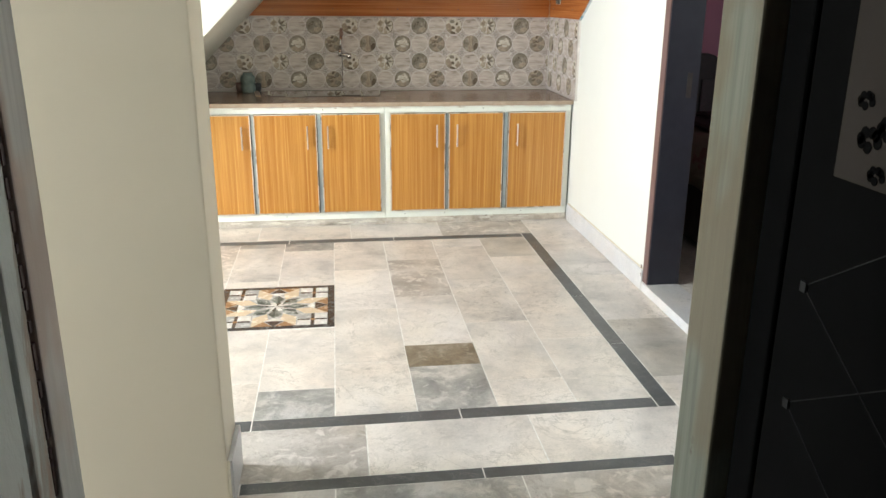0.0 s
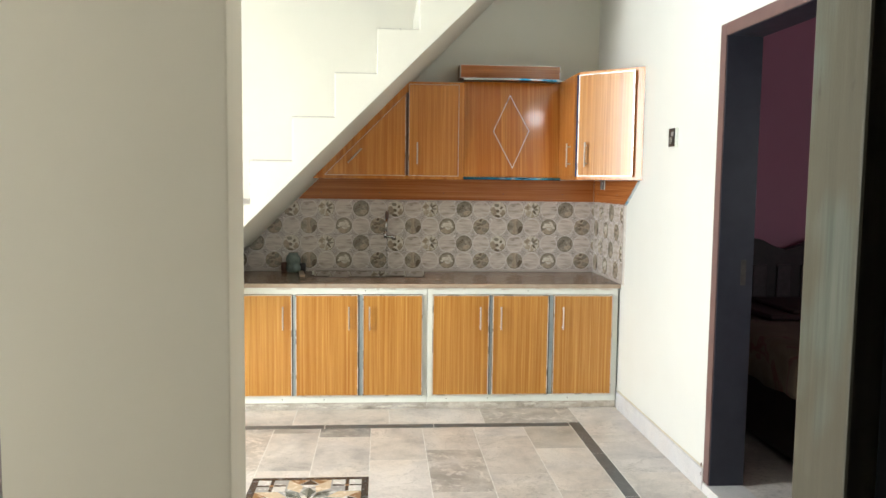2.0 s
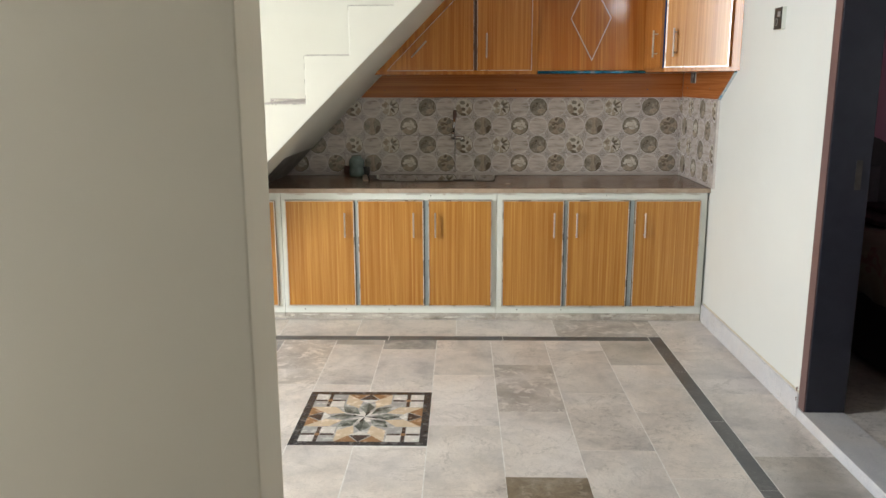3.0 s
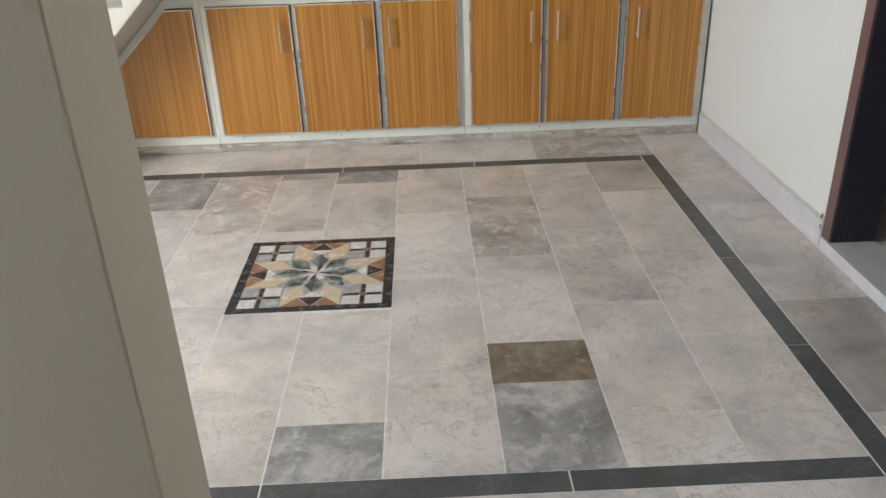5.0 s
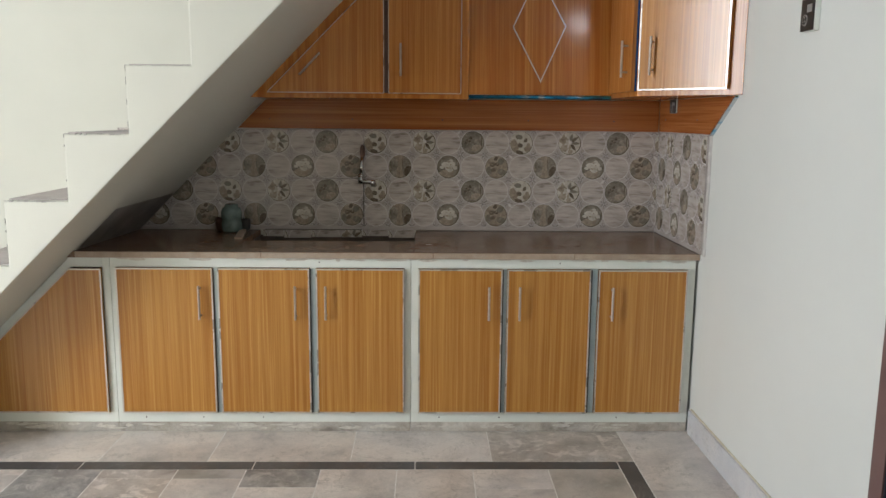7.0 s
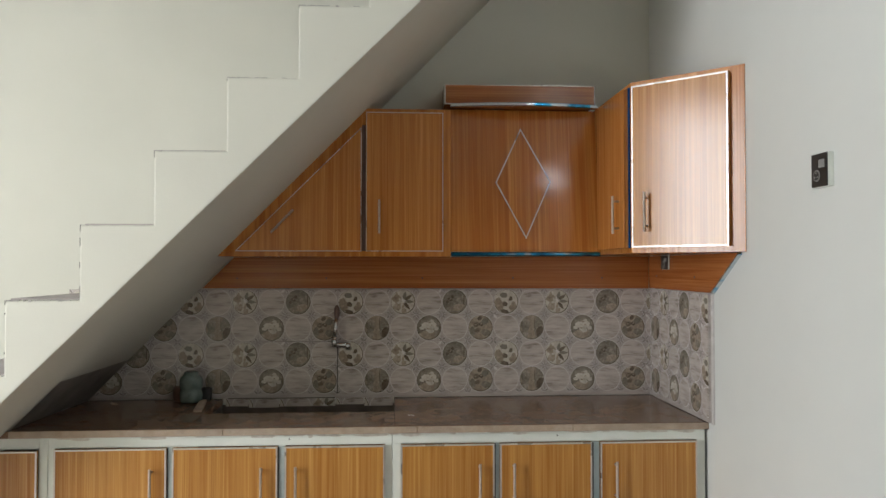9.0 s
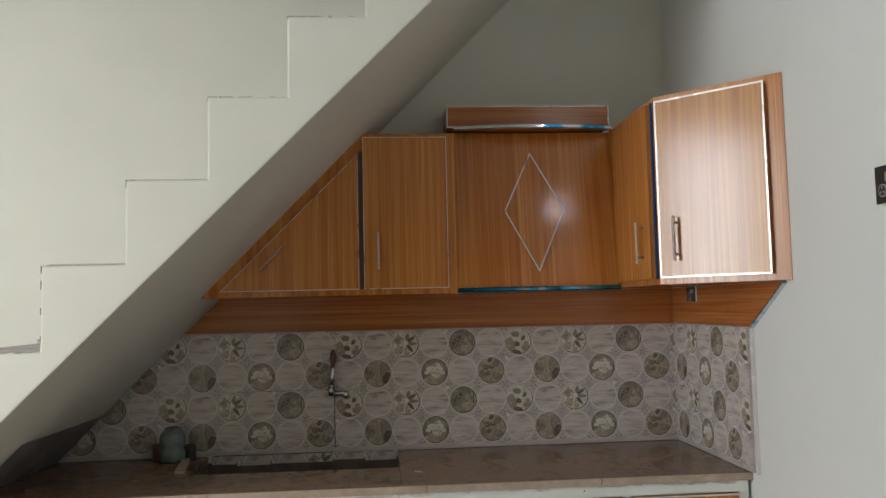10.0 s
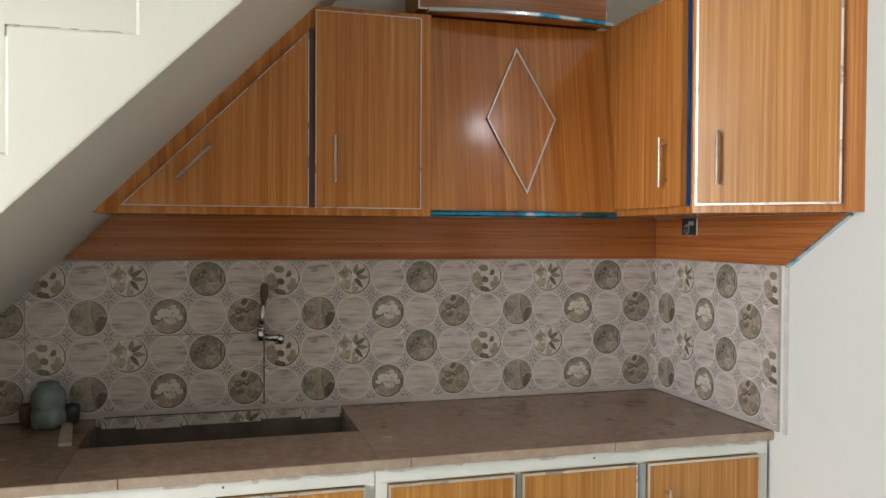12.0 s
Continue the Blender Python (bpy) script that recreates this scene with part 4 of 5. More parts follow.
                for dx, dz, r in ((-0.022, 0.012, 0.014), (0.002, 0.016, 0.012), (-0.016, -0.012, 0.013), (-0.004, 0.046, 0.013)):
                    blob(cx + dx, cz + dz, r, r * 0.85, 0.3, 4, 0.0012, 8, 0.2, c)
                for dx, dz in ((-0.024, 0.014), (0.002, 0.018)):
                    blob(cx + dx, cz + dz, 0.005, 0.003, 0.5, 6, 0.0015, 6, 0.2, c)
    for row in range(3):          # small four-petal figures in the corners between discs
        for k in range(7):
            cx, cz = 0.125 * k, 0.125 * row
            for a in range(4):
                t = math.pi / 4 + a * math.pi / 2
                x, z = cx + 0.0125 * math.cos(t), cz + 0.0125 * math.sin(t)
                if 0.004 < x < 0.746 and 0.004 < z < 0.246:
                    blob(x, z, 0.0130, 0.0058, t, 0, 0.0004, 8)
                    blob(x, z, 0.0115, 0.0042, t, 7, 0.0006, 8)
                u = a * math.pi / 2
                x, z = cx + 0.016 * math.cos(u), cz + 0.016 * math.sin(u)
                if 0.004 < x < 0.746 and 0.004 < z < 0.246:
                    blob(x, z, 0.012, 0.0022, u, 7, 0.0005, 6)
    bmesh.ops.recalc_face_normals(bm, faces=bm.faces[:])
    for f in bm.faces:
        if f.normal.y > 0:
            f.normal_flip()
    return bm


def clipped(bm, x0, x1, z0, z1):
    for co, no in (((x0, 0, 0), (-1, 0, 0)), ((x1, 0, 0), (1, 0, 0)), ((0, 0, z0), (0, 0, -1)), ((0, 0, z1), (0, 0, 1))):
        bmesh.ops.bisect_plane(bm, geom=bm.verts[:] + bm.edges[:] + bm.faces[:], plane_co=co, plane_no=no, clear_outer=True)
    return bm


def wall_tile(wall, place, turn, x0, x1, z0, z1, seed):
    """One ceramic tile; x0 to x1 and z0 to z1 say which piece of a full tile it is."""
    g = 0.0002
    t = new("tile", mesh_of("tile", bm_box(x0 + g, x1 - g, 0, 0.010, z0 + g, z1 - g, 0.0006), TILE))
    t.parent = wall
    t.matrix_parent_inverse = base_of(wall).inverted()
    t.matrix_basis = pose(*place, 0, 0, turn)
    p = new("print", mesh_of("print", clipped(tile_prints(seed), x0 + 0.002, x1 - 0.002, z0 + 0.002, z1 - 0.002), PRINTS))
    p.parent = t
    tagged(p, "printed discs of pebbles, leaves and grey wood", kind="stuff")


splash = tagged(thing("backsplash", (0.8, YB, 0.828), "grey ceramic backsplash tiles printed with round pictures", "backsplash"), kind="structure")
TZ = (0.848, 1.098)
for r, z in enumerate(TZ):
    for c, x in enumerate((-0.925, -0.175, 0.575, 1.325)):
        lo = 0.25 if c == 0 else 0.0
        wall_tile(splash, (x, YB - 0.0105, z), 0, lo, 0.75, -0.018 if r == 0 else 0.0, 0.25, 5)
    wall_tile(splash, (2.075, YB - 0.0105, z), 0, 0.0, 0.03, -0.018 if r == 0 else 0, 0.25, 5)
    wall_tile(splash, (XR - 0.0105, YB - 0.011 + 0.10, z), -90, 0.10, 0.75, -0.018 if r == 0 else 0.0, 0.25, 5)
    wall_tile(splash, (XR - 0.0105, YB - 0.011 + 0.10 - 0.75, z), -90, 0.0, 0.075, -0.018 if r == 0 else 0.0, 0.25, 5)
for x0, x1, z0 in ((0.05, 0.155, 0.793), (0.158, 0.30, 0.786), (0.303, 0.565, 0.79), (0.568, 0.70, 0.797), (0.703, 0.84, 0.789)):
    wall_tile(splash, (x0 - 0.1, YB - 0.0105, 0.598), 0, 0.1, 0.1 + x1 - x0, z0 - 0.598, 0.2315, 5)
part("joint", bm_box(0.5725, 0.5775, YB - 0.0122, YB - 0.0108, 0.85, 1.078), SCREW, splash, "dark open joint below the tap")
part("joint", bm_box(0.16, 0.57, YB - 0.0119, YB - 0.0108, 1.0965, 1.0985), SCREW, splash, "dark open joint")
part("joint", bm_box(0.06, 0.565, YB - 0.0122, YB - 0.0108, 0.8285, 0.8325), SCREW, splash, "dark open joint")
part("edge_strip", bm_box(XR - 0.012, XR - 0.001, 6.978, 6.988, 0.83, 1.35, 0.001), RING, splash, "pale edge strip")


SWITCH = plain("black_switch_plastic", (0.02, 0.02, 0.02), (0.035, 0.034, 0.032), 0.35)


def tap():
    t = thing("tap", (0.57, 7.73, 1.08), "chrome wall tap with a tall stem and brown grip", "tap")
    y = YB - 0.045
    part("body", bm_rod((0.562, y, 1.075), (0.562, y, 1.115), 0.013, 14, bm_rod((0.562, YB - 0.011, 1.085), (0.562, y - 0.004, 1.085), 0.009, 14)), CHROME, t, smooth=True)
    part("spout", bm_rod((0.562, y, 1.085), (0.628, y - 0.022, 1.085), 0.0125, 16, bm_rod((0.627, y - 0.022, 1.094), (0.627, y - 0.022, 1.066), 0.0125, 16)), CHROME, t, smooth=True)
    part("stem", bm_rod((0.564, y, 1.11), (0.571, y, 1.215), 0.0095, 14, bm_rod((0.563, y, 1.105), (0.564, y, 1.122), 0.0125, 14)), CHROME, t, smooth=True)
    part("grip", bm_lathe([(0.007, 0), (0.012, 0.008), (0.014, 0.03), (0.012, 0.052), (0.005, 0.064)], (0.573, y, 1.208), 16), RUST, t, "brown grip", smooth=True)


RUST = plain("brown_plastic_grip", (0.09, 0.045, 0.03), (0.14, 0.07, 0.05), 0.4)
tap()


def jar():
    x, y = -0.090, 7.655
    j = thing("jar", (x, y, CT1), "blue-green plastic jar with a lobed foot on the worktop", "jar")
    bm = bmesh.new()
    rings = []
    for r, z, lobe in ((0.030, 0.0, 0.10), (0.044, 0.002, 0.16), (0.051, 0.012, 0.12), (0.0525, 0.030, 0.05), (0.051, 0.046, 0.0), (0.0475, 0.056, 0.0),
                       (0.0475, 0.066, 0.0), (0.0515, 0.076, 0.0), (0.0515, 0.102, 0.0), (0.046, 0.118, 0.0), (0.034, 0.128, 0.0), (0.031, 0.142, 0.0), (0.027, 0.142, 0.0)):
        rings.append([])
        for k in range(40):
            a = 2 * math.pi * k / 40
            q = r * (1 + lobe * (math.cos(5 * a) - 1) * 0.5)
            rings[-1].append(bm.verts.new((x + q * math.cos(a), y + q * math.sin(a), CT1 + 0.0002 + z)))
    for u, v in zip(rings, rings[1:]):
        for k in range(40):
            bm.faces.new((u[k], u[(k + 1) % 40], v[(k + 1) % 40], v[k]))
    bm.faces.new(rings[0][::-1])
    bm.faces.new(rings[-1])
    part("body", bm, GLASSY, j, smooth=True)
    for cx, cy, h, mat, tone in ((-0.030, 7.69, 0.062, SWITCH, "black"), (-0.155, 7.69, 0.068, RUST, "dark red-brown")):
        b = thing("cup", (cx, cy, CT1), f"small {tone} plastic cup standing beside the jar", "cup", "small cups")
        part("body", bm_lathe([(0.018, 0.0), (0.024, 0.010), (0.027, 0.04), (0.026, h), (0.023, h), (0.019, 0.03)], (cx, cy, CT1)), mat, b, smooth=True)


def glassy():
    m = Mat("blue_green_plastic", 0.25)
    m.colour(m.ramp(m.noise(m.coords(), 30, 3), (0.3, (0.12, 0.165, 0.15)), (0.7, (0.20, 0.255, 0.235))))
    return m.m


GLASSY = glassy()
jar()

# ---- wall cabinets ----
YU = 7.475
ZB, ZT = 1.500, 2.165
left_up = thing("wall_cabinet", (0.6, 7.6, ZB), "brown wood-grain wall cabinet with a slanting end under the stairs", "cabinet", "wall cabinets")
xs = 0.06                       # low tip of the slanting end
outer = [(xs, ZB), (1.098, ZB), (1.098, ZT), (0.715, ZT), (xs, ZB + 0.012)]
# darker laminate than the doors, standing for shade on the set-back rim
part("body", bm_prism(outer, "y", YU + 0.0, YB - 0.001, 0.0015), WOOD_PANEL, left_up)
flat_door(left_up, [(0.142, 1.523), (0.697, 1.523), (0.697, 2.078)], None, WOOD_UP, YU, 0.016, 0.003)
flat_door(left_up, rect(0.717, 1.062, 1.523, 2.147), (0.776, 1.603, 1.752), WOOD_UP, YU, 0.016, 0.003)
# shade between the two doors, laid on as a dark strip
part("gap", bm_box(0.699, 0.7155, YU - 0.004, YU - 0.0005, 1.525, 2.09), RUST, left_up, "dark strip for the shade in the gap between the doors")
bm = bm_rod((0.302, YU - 0.042, 1.605), (0.398, YU - 0.042, 1.705), 0.0052, 14)
for u in (0.2, 0.8):
    bm_rod((0.302 + 0.096 * u, YU - 0.042, 1.605 + 0.1 * u), (0.302 + 0.096 * u, YU - 0.014, 1.605 + 0.1 * u), 0.004, 8, bm)
part("handle", bm, STEEL, left_up, "slim brushed steel bar handle")

niche = thing("display_niche", (1.44, 7.62, ZB), "open wood-grain niche with a diamond panel and blue-edged shelves", "shelf", "wall cabinets")
NX0, NX1, YN = 1.099, 1.782, 7.545
LEAN0, LEAN = 7.484, 0.141      # the panel leans back as it rises


def lean_y(z):
    return LEAN0 + LEAN * (z - 1.58)


part("back_panel", bm_prism([(lean_y(ZB + 0.022), ZB + 0.022), (YB - 0.001, ZB + 0.022), (YB - 0.001, 2.184), (lean_y(2.184), 2.184)], "x", NX0, NX1 - 0.001), WOOD_PANEL, niche)


def bowed_shelf(z, thick, bow, y0, name, edge_label):
    pts = [(NX0 + 0.001, YN - 0.0005)]
    front = []
    for k in range(17):
        u = k / 16
        front.append((NX0 + 0.001 + (NX1 - NX0 - 0.002) * u, y0 - bow * math.sin(math.pi * u)))
    shelf = part(name, bm_prism([*front, (NX1 - 0.001, YN - 0.0005), pts[0]], "z", z, z + thick), WOOD_FLAT, niche)
    bm = bmesh.new()
    rows = []
    for x, y in front:
        rows.append([bm.verts.new(p) for p in ((x, y - 0.0005, z - 0.002), (x, y - 0.005, z + 0.002), (x, y - 0.005, z + thick - 0.002), (x, y - 0.0005, z + thick + 0.002))])
    for u, v in zip(rows, rows[1:]):
        for i in range(3):
            bm.faces.new((u[i], v[i], v[i + 1], u[i + 1]))
    bmesh.ops.recalc_face_normals(bm, faces=bm.faces[:])
    part("shelf_edge", bm, BLUE, shelf, edge_label)


bowed_shelf(ZB + 0.004, 0.014, 0.02, 7.476, "shelf", "bright blue filmed metal edge")
bowed_shelf(2.187, 0.013, 0.045, 7.515, "shelf", "bright blue filmed metal edge")
part("top_box", bm_box(1.075, 1.783, 7.56, YB - 0.001, 2.207, 2.302, 0.0015), WOOD_FLAT, niche)
part("top_box_trim", outline_trim(rect(1.075, 1.783, 2.207, 2.302), 7.5605, 0.005, 0.003), TRIM, niche, "pale edge trim")
dia = [(1.306, 1.84), (1.441, 1.58), (1.562, 1.845), (1.427, 2.095)]


def leaned(bm):
    """Shears a flat piece drawn about y = 0 onto the leaning panel."""
    for v in bm.verts:
        v.co.y += lean_y(v.co.z)
    return bm


dpanel = part("diamond", leaned(bm_prism(dia, "y", -0.009, -0.0005, 0.001)), WOOD_PANEL, niche)
part("diamond_trim", leaned(outline_trim(dia, -0.007, 0.005, 0.004)), TRIM, dpanel, "silver edge trim")

corner = thing("corner_wall_cabinet", (1.95, 7.2, ZB), "wood-grain corner wall cabinet with a side door and an angled door", "cabinet", "wall cabinets")
CZ0, CZ1 = 1.508, 2.19
P0, P1, P2 = Vector((1.784, 7.478)), Vector((1.784, 7.012)), Vector((2.105, 6.690))
part("body", bm_prism([tuple(P0 + Vector((0, 0.26))), tuple(P0), tuple(P1), tuple(P2), (XR - 0.0015, 6.690), (XR - 0.0015, 7.738)], "z", CZ0, CZ1, 0.001), WOOD_UP, corner)


def face_door(parent, a, b, z0, z1, handle_u, mat, edge_mat):
    """A door lying on the upright face from a to b in plan."""
    a, b = Vector(a), Vector(b)
    w = (b - a).length
    d = (b - a).normalized()
    m = Matrix(((d.x, -d.y, 0, a.x), (d.y, d.x, 0, a.y), (0, 0, 1, 0), (0, 0, 0, 1)))

    def placed(bm):
        bmesh.ops.transform(bm, matrix=m, verts=bm.verts[:])
        return bm

    door = part("door", placed(bm_box(0, w, -0.018, -0.001, z0, z1, 0.001)), mat, parent)
    part("edge_trim", placed(outline_trim(rect(0, w, z0, z1), -0.015, 0.006, 0.005)), edge_mat, door, "silver edge trim")
    x = w * handle_u
    bm = bm_rod((x, -0.044, 1.59), (x, -0.044, 1.745), 0.0055, 14)
    for z in (1.612, 1.723):
        bm_rod((x, -0.045, z), (x, -0.016, z), 0.0042, 8, bm)
    part("handle", placed(bm), STEEL, door, "slim brushed steel bar handle")
    return m


face_door(corner, P0 + Vector((0, -0.02)), P1 + Vector((0, 0.03)), CZ0 + 0.022, CZ1 - 0.02, 0.8, WOOD_UP, WOOD_UP)
n45 = (P2 - P1).normalized()
face_door(corner, P1 + n45 * 0.012, P2 - n45 * 0.055, CZ0 + 0.022, CZ1 - 0.02, 0.17, WOOD_GLARE, TRIM)
NAVY = plain("navy_film_on_metal_edging", (0.008, 0.05, 0.17), (0.02, 0.11, 0.33), 0.2, 0.4, 6, 0.0)
part("edging", bm_box(1.775, 1.783, 7.018, 7.030, CZ0 + 0.02, CZ1 - 0.018, 0.002), NAVY, corner, "blue filmed metal edging")

board = thing("wall_board", (1.0, 7.74, 1.35), "level-grained wood board running below the wall cabinets", "board")
part("back_board", bm_prism([(-0.062, 1.352), (XR - 0.014, 1.348), (XR - 0.014, 1.506), (0.085, 1.499)], "y", YB - 0.014, YB - 0.0005, 0.001), WOOD_FLAT, board)
side_pts = [(6.982, 1.350), (7.735, 1.350), (7.735, 1.506), (6.73, 1.506)]
part("side_board", bm_prism(side_pts, "x", XR - 0.013, XR - 0.0005, 0.001), WOOD_FLAT, board)
d2 = Vector((6.73 - 6.982, 1.506 - 1.350)).normalized()
nrm = Vector((-d2.y, d2.x))
e0, e1 = Vector((6.982, 1.350)), Vector((6.73, 1.506))
part("edging", bm_prism([tuple(e0), tuple(e1), tuple(e1 + nrm * 0.007), tuple(e0 + nrm * 0.007)], "x", XR - 0.016, XR - 0.0005), BLUE, board, "blue filmed edging")
bm = bmesh.new()
for x in (0.10, 0.52, 0.98, 1.42, 1.86):
    bm_rod((x, YB - 0.0155, 1.40), (x, YB - 0.012, 1.40), 0.004, 8, bm)
for y in (7.62, 7.15):
    bm_rod((XR - 0.0145, y, 1.41), (XR - 0.011, y, 1.41), 0.004, 8, bm)
tagged(part("screws", bm, SCREW, board, "small dark screw heads"), kind="stuff")


def wall_switch(name, y0, y1, z0, z1, x, label, box=0.018):
    """A white back box with a black face, three rockers and a round socket."""
    s = thing(name, (x, (y0 + y1) / 2, z0), label, "switch")
    h, w = z1 - z0, y1 - y0
    f = x - box
    part("back_box", bm_box(f + 0.0005, x - 0.0005, y0, y1, z0, z1, 0.0015), FRAME, s, "white plastic back box")
    part("plate", bm_box(f - 0.004, f, y0 + 0.001, y1 - 0.001, z0 + 0.001, z1 - 0.001, 0.0015), SWITCH, s)
    for k in range(3):
        a = y0 + (0.12 + 0.13 * k) * w
        part("rocker", bm_box(f - 0.007, f - 0.0045, a, a + 0.10 * w, z0 + 0.56 * h, z0 + 0.80 * h, 0.001), SWITCH_GREY, s, "grey rocker")
    cy, cz, q = y0 + 0.62 * w, z0 + 0.34 * h, 0.20 * w
    ring = bm_rod((f - 0.0045, cy, cz), (f - 0.006, cy, cz), q, 24)
    socket = part("socket", ring, SWITCH_GREY, s, "grey round socket")
    part("socket_face", bm_rod((f - 0.0062, cy, cz), (f - 0.007, cy, cz), q * 0.78, 24), SWITCH, socket, "black socket face")
    for dy, dz in ((0, 0.45), (-0.4, -0.25), (0.4, -0.25)):
        part("pin_hole", bm_rod((f - 0.0071, cy + dy * q, cz + dz * q), (f - 0.0078, cy + dy * q, cz + dz * q), q * 0.17, 10), SWITCH_GREY, socket)


SWITCH_GREY = plain("grey_switch_plastic", (0.28, 0.28, 0.27), (0.36, 0.36, 0.35), 0.4)
wall_switch("switch_plate", 6.122, 6.208, 1.688, 1.788, XR, "black switch plate with grey rockers and a round socket")
wall_switch("socket", 7.445, 7.535, 1.442, 1.506, XR - 0.013, "small black socket under the corner cabinet", 0.006)

# ---- floor pieces ----
floor_ob = bpy.data.objects["floor"]
MB = {"x0": -0.095, "x1": 0.480, "y0": 5.31, "y1": 5.88}
TILE_MESHES = {}


def slab(name, x0, x1, y0, y1, material, gap=0.0017, z=0.0):
    """A stone piece of the floor, its corner at the object's origin; alike pieces share a mesh."""
    w, d = round(x1 - x0, 4), round(y1 - y0, 4)
    if w < 0.01 or d < 0.01:
        return
    key = (w, d, material.name)
    if key not in TILE_MESHES:
        TILE_MESHES[key] = mesh_of(name, bm_box(gap * 1.35, w - gap * 1.35, gap * 0.6, d - gap * 0.6, -0.012, 0.0, 0), material)
    ob = new(name, TILE_MESHES[key])
    ob.parent = floor_ob
    ob.location = (x0, y0, z)
    return ob


BX0, BX1, BY0, BY1, BW = -2.10, 1.776, 4.390, 6.738, 0.075
COLS = [0.480 + 0.3075 * k for k in range(-8, 5)]
starts = {0: 5.51, 1: 5.055, 2: 5.28, 3: 5.055, -1: 4.69, -2: 4.765, -3: 5.375, -4: 5.655, -5: 4.8, -6: 5.1, -7: 4.7, -8: 5.0}
for k in range(-8, 4):
    x0 = max(COLS[k + 8], BX0 + BW)
    x1 = min(COLS[k + 9], BX1 - BW)
    if k in (-1, -2):             # columns beside the inlay keep its edges
        x0, x1 = (0.180, 0.480) if k == -1 else (-0.095, 0.180)
    if k == -3:
        x0, x1 = -0.395, -0.095
    if k < -3:
        x0, x1 = max(BX0 + BW, -0.395 + 0.3075 * (k + 3)), -0.395 + 0.3075 * (k + 4)
    y = starts[k] - 0.605 * math.ceil((starts[k] - BY0 - BW) / 0.605)
    while y < BY1 - BW:
        a, b = max(y, BY0 + BW), min(y + 0.605, BY1 - BW)
        y += 0.605
        if b - a < 0.03:
            continue
        if a < BY0 + BW + 0.03:
            a = BY0 + BW
        spans = [(a, b)]
        if k in (-1, -2):
            spans = [(a, min(b, MB["y0"])), (max(a, MB["y1"]), b)]
        for a, b in spans:
            if b - a < 0.02:
                continue
            mat = MARBLE
            if k == 1 and abs(b - 5.055) < 0.02:
                slab("floor_tile", x0, x1, a, 4.84, MARBLE_VEINED, 0.0009)
                slab("floor_tile", x0, x1, 4.84, b, MARBLE_BROWN, 0.0)
                continue
            if k == -1 and b < 4.75:
                mat = MARBLE_VEINED
            if k == -4 and a > 6.2 or k == -1 and a > 6.45:
                mat = MARBLE_VEINED
            if k == -3 and a > 5.9 or k == 1 and abs(a - 5.66) < 0.02:
                mat = MARBLE_BRECCIA
            if k == -2 and a > 6.5 or k == 3 and a > 6.2:
                mat = MARBLE_DARK
            slab("floor_tile", x0, x1, a, b, mat)
# charcoal bands
for a, b in ((-2.025, -1.2), (-1.2, -0.5), (-0.5, 0.2), (0.2, 0.86), (0.86, 1.701)):
    slab("floor_band", a, b, BY1 - BW, BY1, BAND)
for a, b in ((-2.025, -0.6), (-0.6, 0.18), (0.18, 0.943), (0.943, 1.701)):
    slab("floor_band", a, b, BY0, BY0 + BW, BAND)
for a, b in ((4.390, 4.97), (4.97, 5.57), (5.57, 6.17), (6.17, 6.738)):
    slab("floor_band", BX1 - BW, BX1, a, b, BAND)
    slab("floor_band", BX0, BX0 + BW, a, b, BAND)
for a, b in ((-2.6, -0.6), (-0.6, 0.16), (0.18, 0.96), (0.96, 1.62), (1.62, 2.09)):
    slab("floor_band", a, b, 4.005, 4.066, BAND)
# strips outside the band
for a, b, m in ((-2.1, -1.66, MARBLE), (-1.66, -1.05, MARBLE), (-1.05, -0.45, MARBLE), (-0.45, 0.0, MARBLE), (0.0, 0.59, MARBLE), (0.59, 1.18, MARBLE), (1.18, 1.776, MARBLE_BRECCIA)):
    slab("floor_tile", a, b, BY1, 7.06, m)
for a, b in ((4.066, 4.632), (4.632, 5.24), (5.24, 5.88), (5.88, 6.48), (6.48, 7.06)):
    slab("floor_tile", BX1, XR, a, b, MARBLE_DARK if a == 4.632 else MARBLE)
for a, b, m in ((-2.6, -1.8, MARBLE), (-1.8, -0.6, MARBLE), (-0.6, 0.0, MARBLE), (0.0, 0.59, MARBLE_BRECCIA), (0.59, 1.19, MARBLE), (1.19, BX1, MARBLE)):
    slab("floor_tile", a, b, 4.066, BY0, m)
for a, b in ((4.390, 5.0), (5.0, 5.6), (5.6, 6.2), (6.2, 6.738)):
    slab("floor_tile", XL, BX0, a, b, MARBLE)
slab("floor_tile", XL, BX0, BY1, 7.06, MARBLE)
for r in range(5):
    y1 = 4.005 - 0.305 * r
    for k in range(-5, 4):
        a = 0.48 + 0.6 * k + (0.3 if r % 2 else 0)
        slab("floor_tile", max(a, XL), min(a + 0.6, XR), y1 - 0.305, y1, MARBLE_VEINED if (k + r) % 3 == 0 else MARBLE_BRECCIA if (k + 2 * r) % 4 == 1 else MARBLE)
for r in range(5):
    for k in range(-3, 4):
        slab("floor_tile", max(-1.6, 0.48 + 0.6 * k), min(XR, 1.08 + 0.6 * k), 2.48 - 0.5 * (r + 1), 2.48 - 0.5 * r, MARBLE)


# ---- star inlay ----
def stone(name, a, b, rough=0.25):
    return plain(name, a, b, rough, scale=28, bump=0.04)


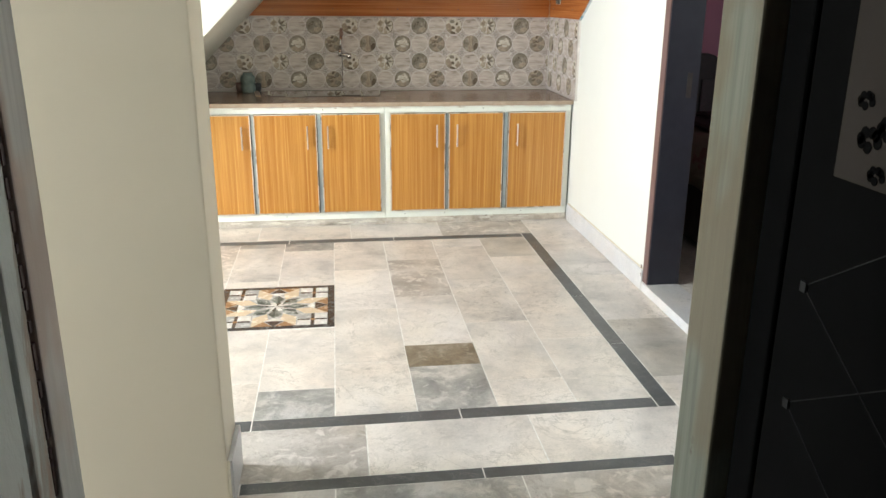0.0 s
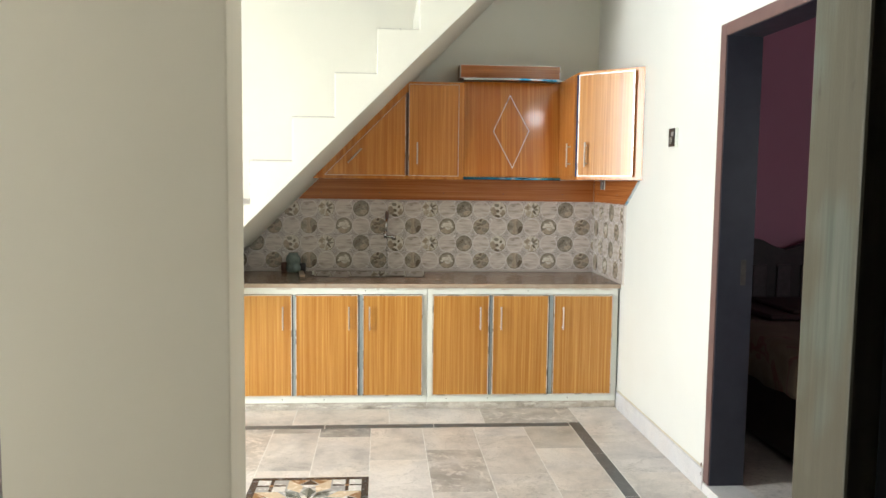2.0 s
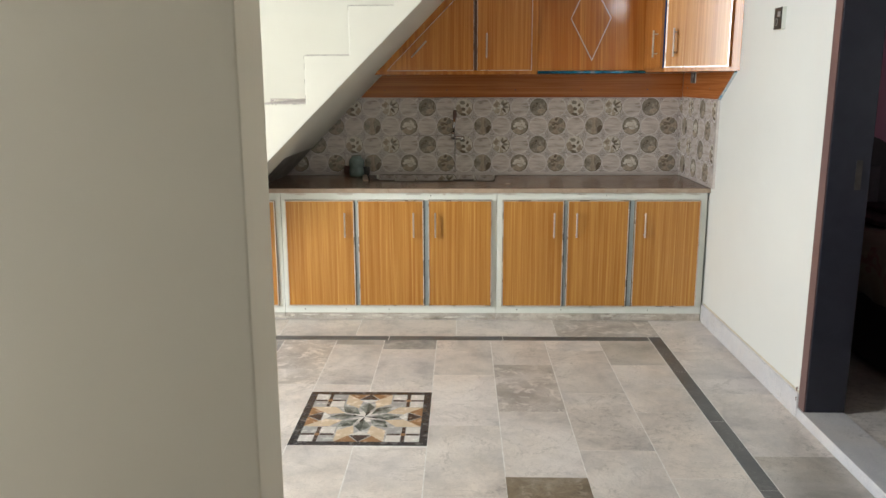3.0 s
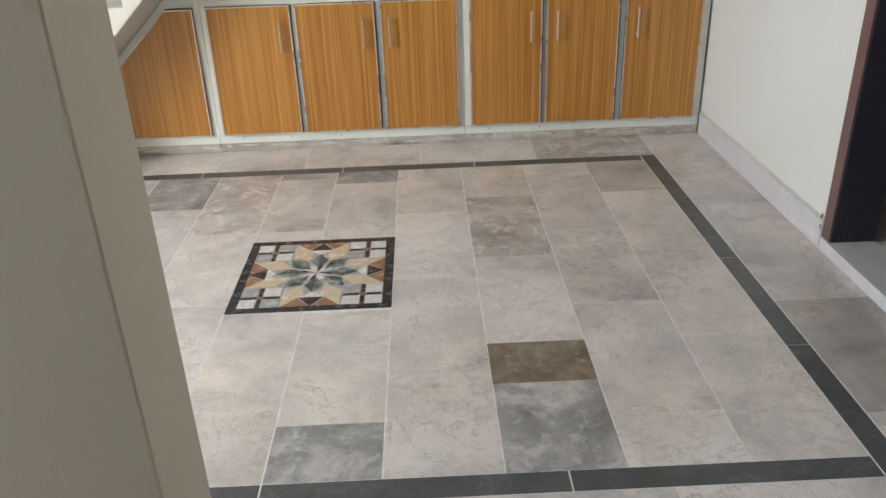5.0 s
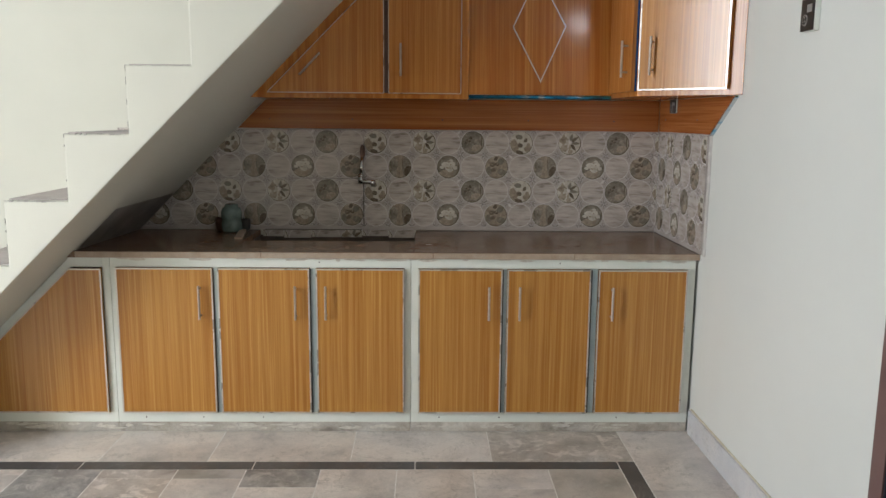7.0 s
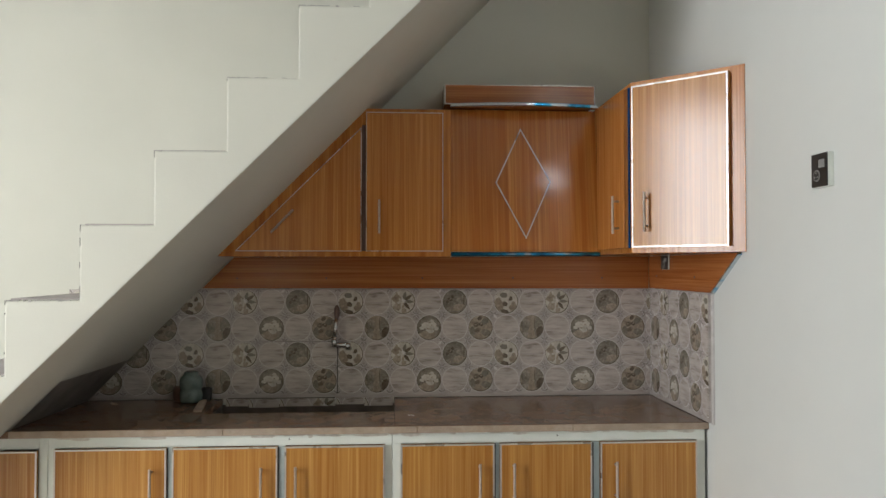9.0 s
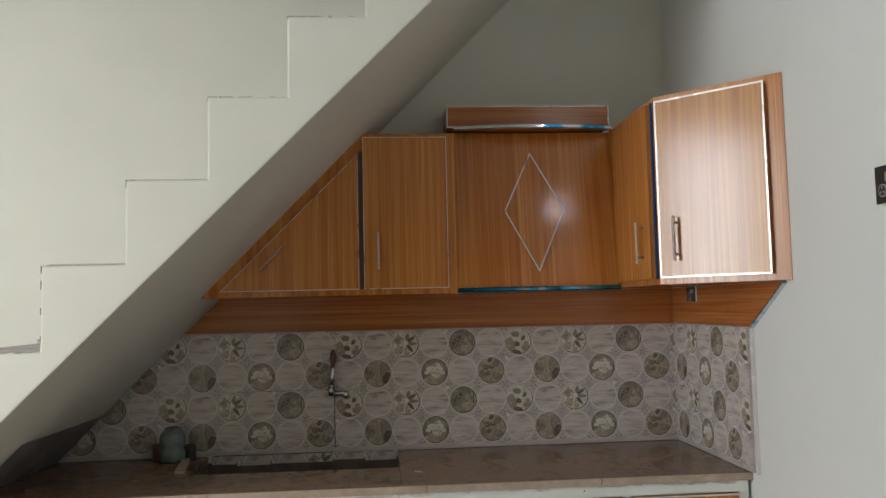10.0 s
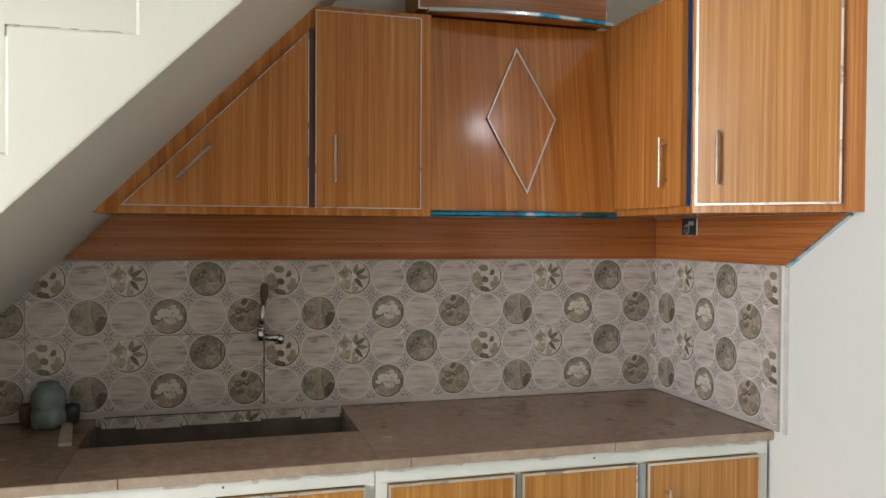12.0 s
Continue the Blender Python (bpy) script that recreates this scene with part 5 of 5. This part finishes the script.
I_BLACK = stone("inlay_black_stone", (0.035, 0.035, 0.038), (0.06, 0.06, 0.065))
I_WHITE = stone("inlay_white_stone", (0.60, 0.585, 0.56), (0.72, 0.70, 0.68))
I_GREY = stone("inlay_grey_stone", (0.33, 0.33, 0.33), (0.46, 0.46, 0.46))
I_BEIGE = stone("inlay_beige_stone", (0.56, 0.45, 0.32), (0.66, 0.55, 0.42))
I_GREEN = stone("inlay_green_stone", (0.028, 0.036, 0.031), (0.19, 0.21, 0.19))
I_GREEN_PALE = stone("inlay_pale_green_stone", (0.085, 0.10, 0.09), (0.36, 0.38, 0.36))
I_BROWN = stone("inlay_brown_stone", (0.27, 0.155, 0.08), (0.36, 0.215, 0.12))
I_DARK = stone("inlay_dark_brown_stone", (0.055, 0.04, 0.036), (0.09, 0.065, 0.055))

inlay = tagged(thing("star_inlay", ((MB["x0"] + MB["x1"]) / 2, (MB["y0"] + MB["y1"]) / 2, 0), "square stone floor inlay with an eight-pointed star in a black border", "floor inlay"), kind="structure")
CX, CY = (MB["x0"] + MB["x1"]) / 2, (MB["y0"] + MB["y1"]) / 2
HX, HY, BO = (MB["x1"] - MB["x0"]) / 2, (MB["y1"] - MB["y0"]) / 2, 0.034


def inlay_piece(points, material, name="inlay_piece", top=0.0005):
    """points in units of half the inner square, x and y from its centre."""
    cx, cy = sum(p[0] for p in points) / len(points), sum(p[1] for p in points) / len(points)
    pts = [(CX + (HX - BO) * (cx + 0.985 * (x - cx)), CY + (HY - BO) * (cy + 0.985 * (y - cy))) for x, y in points]
    part(name, bm_prism(pts, "z", -0.01, top), material, inlay)


part("bed", bm_box(MB["x0"] + 0.002, MB["x1"] - 0.002, MB["y0"] + 0.002, MB["y1"] - 0.002, -0.011, -0.0002), I_GREY, inlay)
for x0, x1, y0, y1 in ((MB["x0"], MB["x1"], MB["y0"], MB["y0"] + BO), (MB["x0"], MB["x1"], MB["y1"] - BO, MB["y1"]),
                       (MB["x0"], MB["x0"] + BO, MB["y0"] + BO, MB["y1"] - BO), (MB["x1"] - BO, MB["x1"], MB["y0"] + BO, MB["y1"] - BO)):
    part("border", bm_box(x0, x1, y0, y1, -0.01, 0.0005), I_BLACK, inlay)


def polar(r, deg):
    return (r * math.cos(radians(deg)), r * math.sin(radians(deg)))


for k in range(8):
    a = 45 * k
    # small pinwheel at the heart, then green kites, then beige points
    inlay_piece([(0, 0), polar(0.22, a - 22.5), polar(0.27, a)], I_WHITE if k % 2 else I_BLACK)
    inlay_piece([(0, 0), polar(0.27, a), polar(0.22, a + 22.5)], I_WHITE if k % 4 else I_GREY)
    tip = 0.62
    inlay_piece([polar(0.13, a), polar(0.42, a + 19), polar(tip, a)], I_GREEN if k % 2 else I_GREEN_PALE, top=0.0007)
    inlay_piece([polar(0.13, a), polar(tip, a), polar(0.42, a - 19)], I_GREEN_PALE if k % 2 else I_GREEN, top=0.0007)
    b = a + 22.5
    inlay_piece([polar(0.40, b), polar(0.70, b - 13.5), polar(1.08, b), polar(0.70, b + 13.5)], I_BEIGE, top=0.0009)
    if k % 2 == 0:
        c, s = round(math.cos(radians(a))), round(math.sin(radians(a)))

        def rot(x, y):
            return (x * c - y * s, x * s + y * c)

        inlay_piece([rot(0.60, 0), rot(0.74, -0.19), rot(0.74, 0.19)], I_WHITE, top=0.001)
        inlay_piece([rot(0.755, -0.17), rot(1.0, 0), rot(0.755, 0.17)], I_DARK, top=0.001)
        inlay_piece([rot(0.77, -0.20), rot(1.0, -0.40), rot(1.0, -0.02)], I_BROWN, top=0.0009)
        inlay_piece([rot(0.77, 0.20), rot(1.0, 0.02), rot(1.0, 0.40)], I_BROWN, top=0.0009)
for sx in (-1, 1):
    for sy in (-1, 1):
        for i, (u0, u1) in enumerate(((0.44, 0.68), (0.76, 0.995))):
            for j, (v0, v1) in enumerate(((0.44, 0.68), (0.76, 0.995))):
                inlay_piece([(sx * u0, sy * v0), (sx * u1, sy * v0), (sx * u1, sy * v1), (sx * u0, sy * v1)][::sx * sy], I_WHITE if (i + j + (sx > 0)) % 2 == 0 or (i == 1 and j == 1) else I_GREY, top=0.0011)
        inlay_piece([(sx * 0.68, sy * 0.68), (sx * 0.76, sy * 0.68), (sx * 0.76, sy * 0.76), (sx * 0.68, sy * 0.76)][::sx * sy], I_BROWN, top=0.0011)
        inlay_piece([(sx * 0.69, sy * 0.44), (sx * 0.75, sy * 0.44), (sx * 0.75, sy * 0.67), (sx * 0.69, sy * 0.67)][::sx * sy], I_DARK, top=0.001)
        inlay_piece([(sx * 0.69, sy * 0.77), (sx * 0.75, sy * 0.77), (sx * 0.75, sy * 0.995), (sx * 0.69, sy * 0.995)][::sx * sy], I_DARK, top=0.001)
        inlay_piece([(sx * 0.44, sy * 0.69), (sx * 0.67, sy * 0.69), (sx * 0.67, sy * 0.75), (sx * 0.44, sy * 0.75)][::sx * sy], I_DARK, top=0.001)
        inlay_piece([(sx * 0.77, sy * 0.69), (sx * 0.995, sy * 0.69), (sx * 0.995, sy * 0.75), (sx * 0.77, sy * 0.75)][::sx * sy], I_DARK, top=0.001)
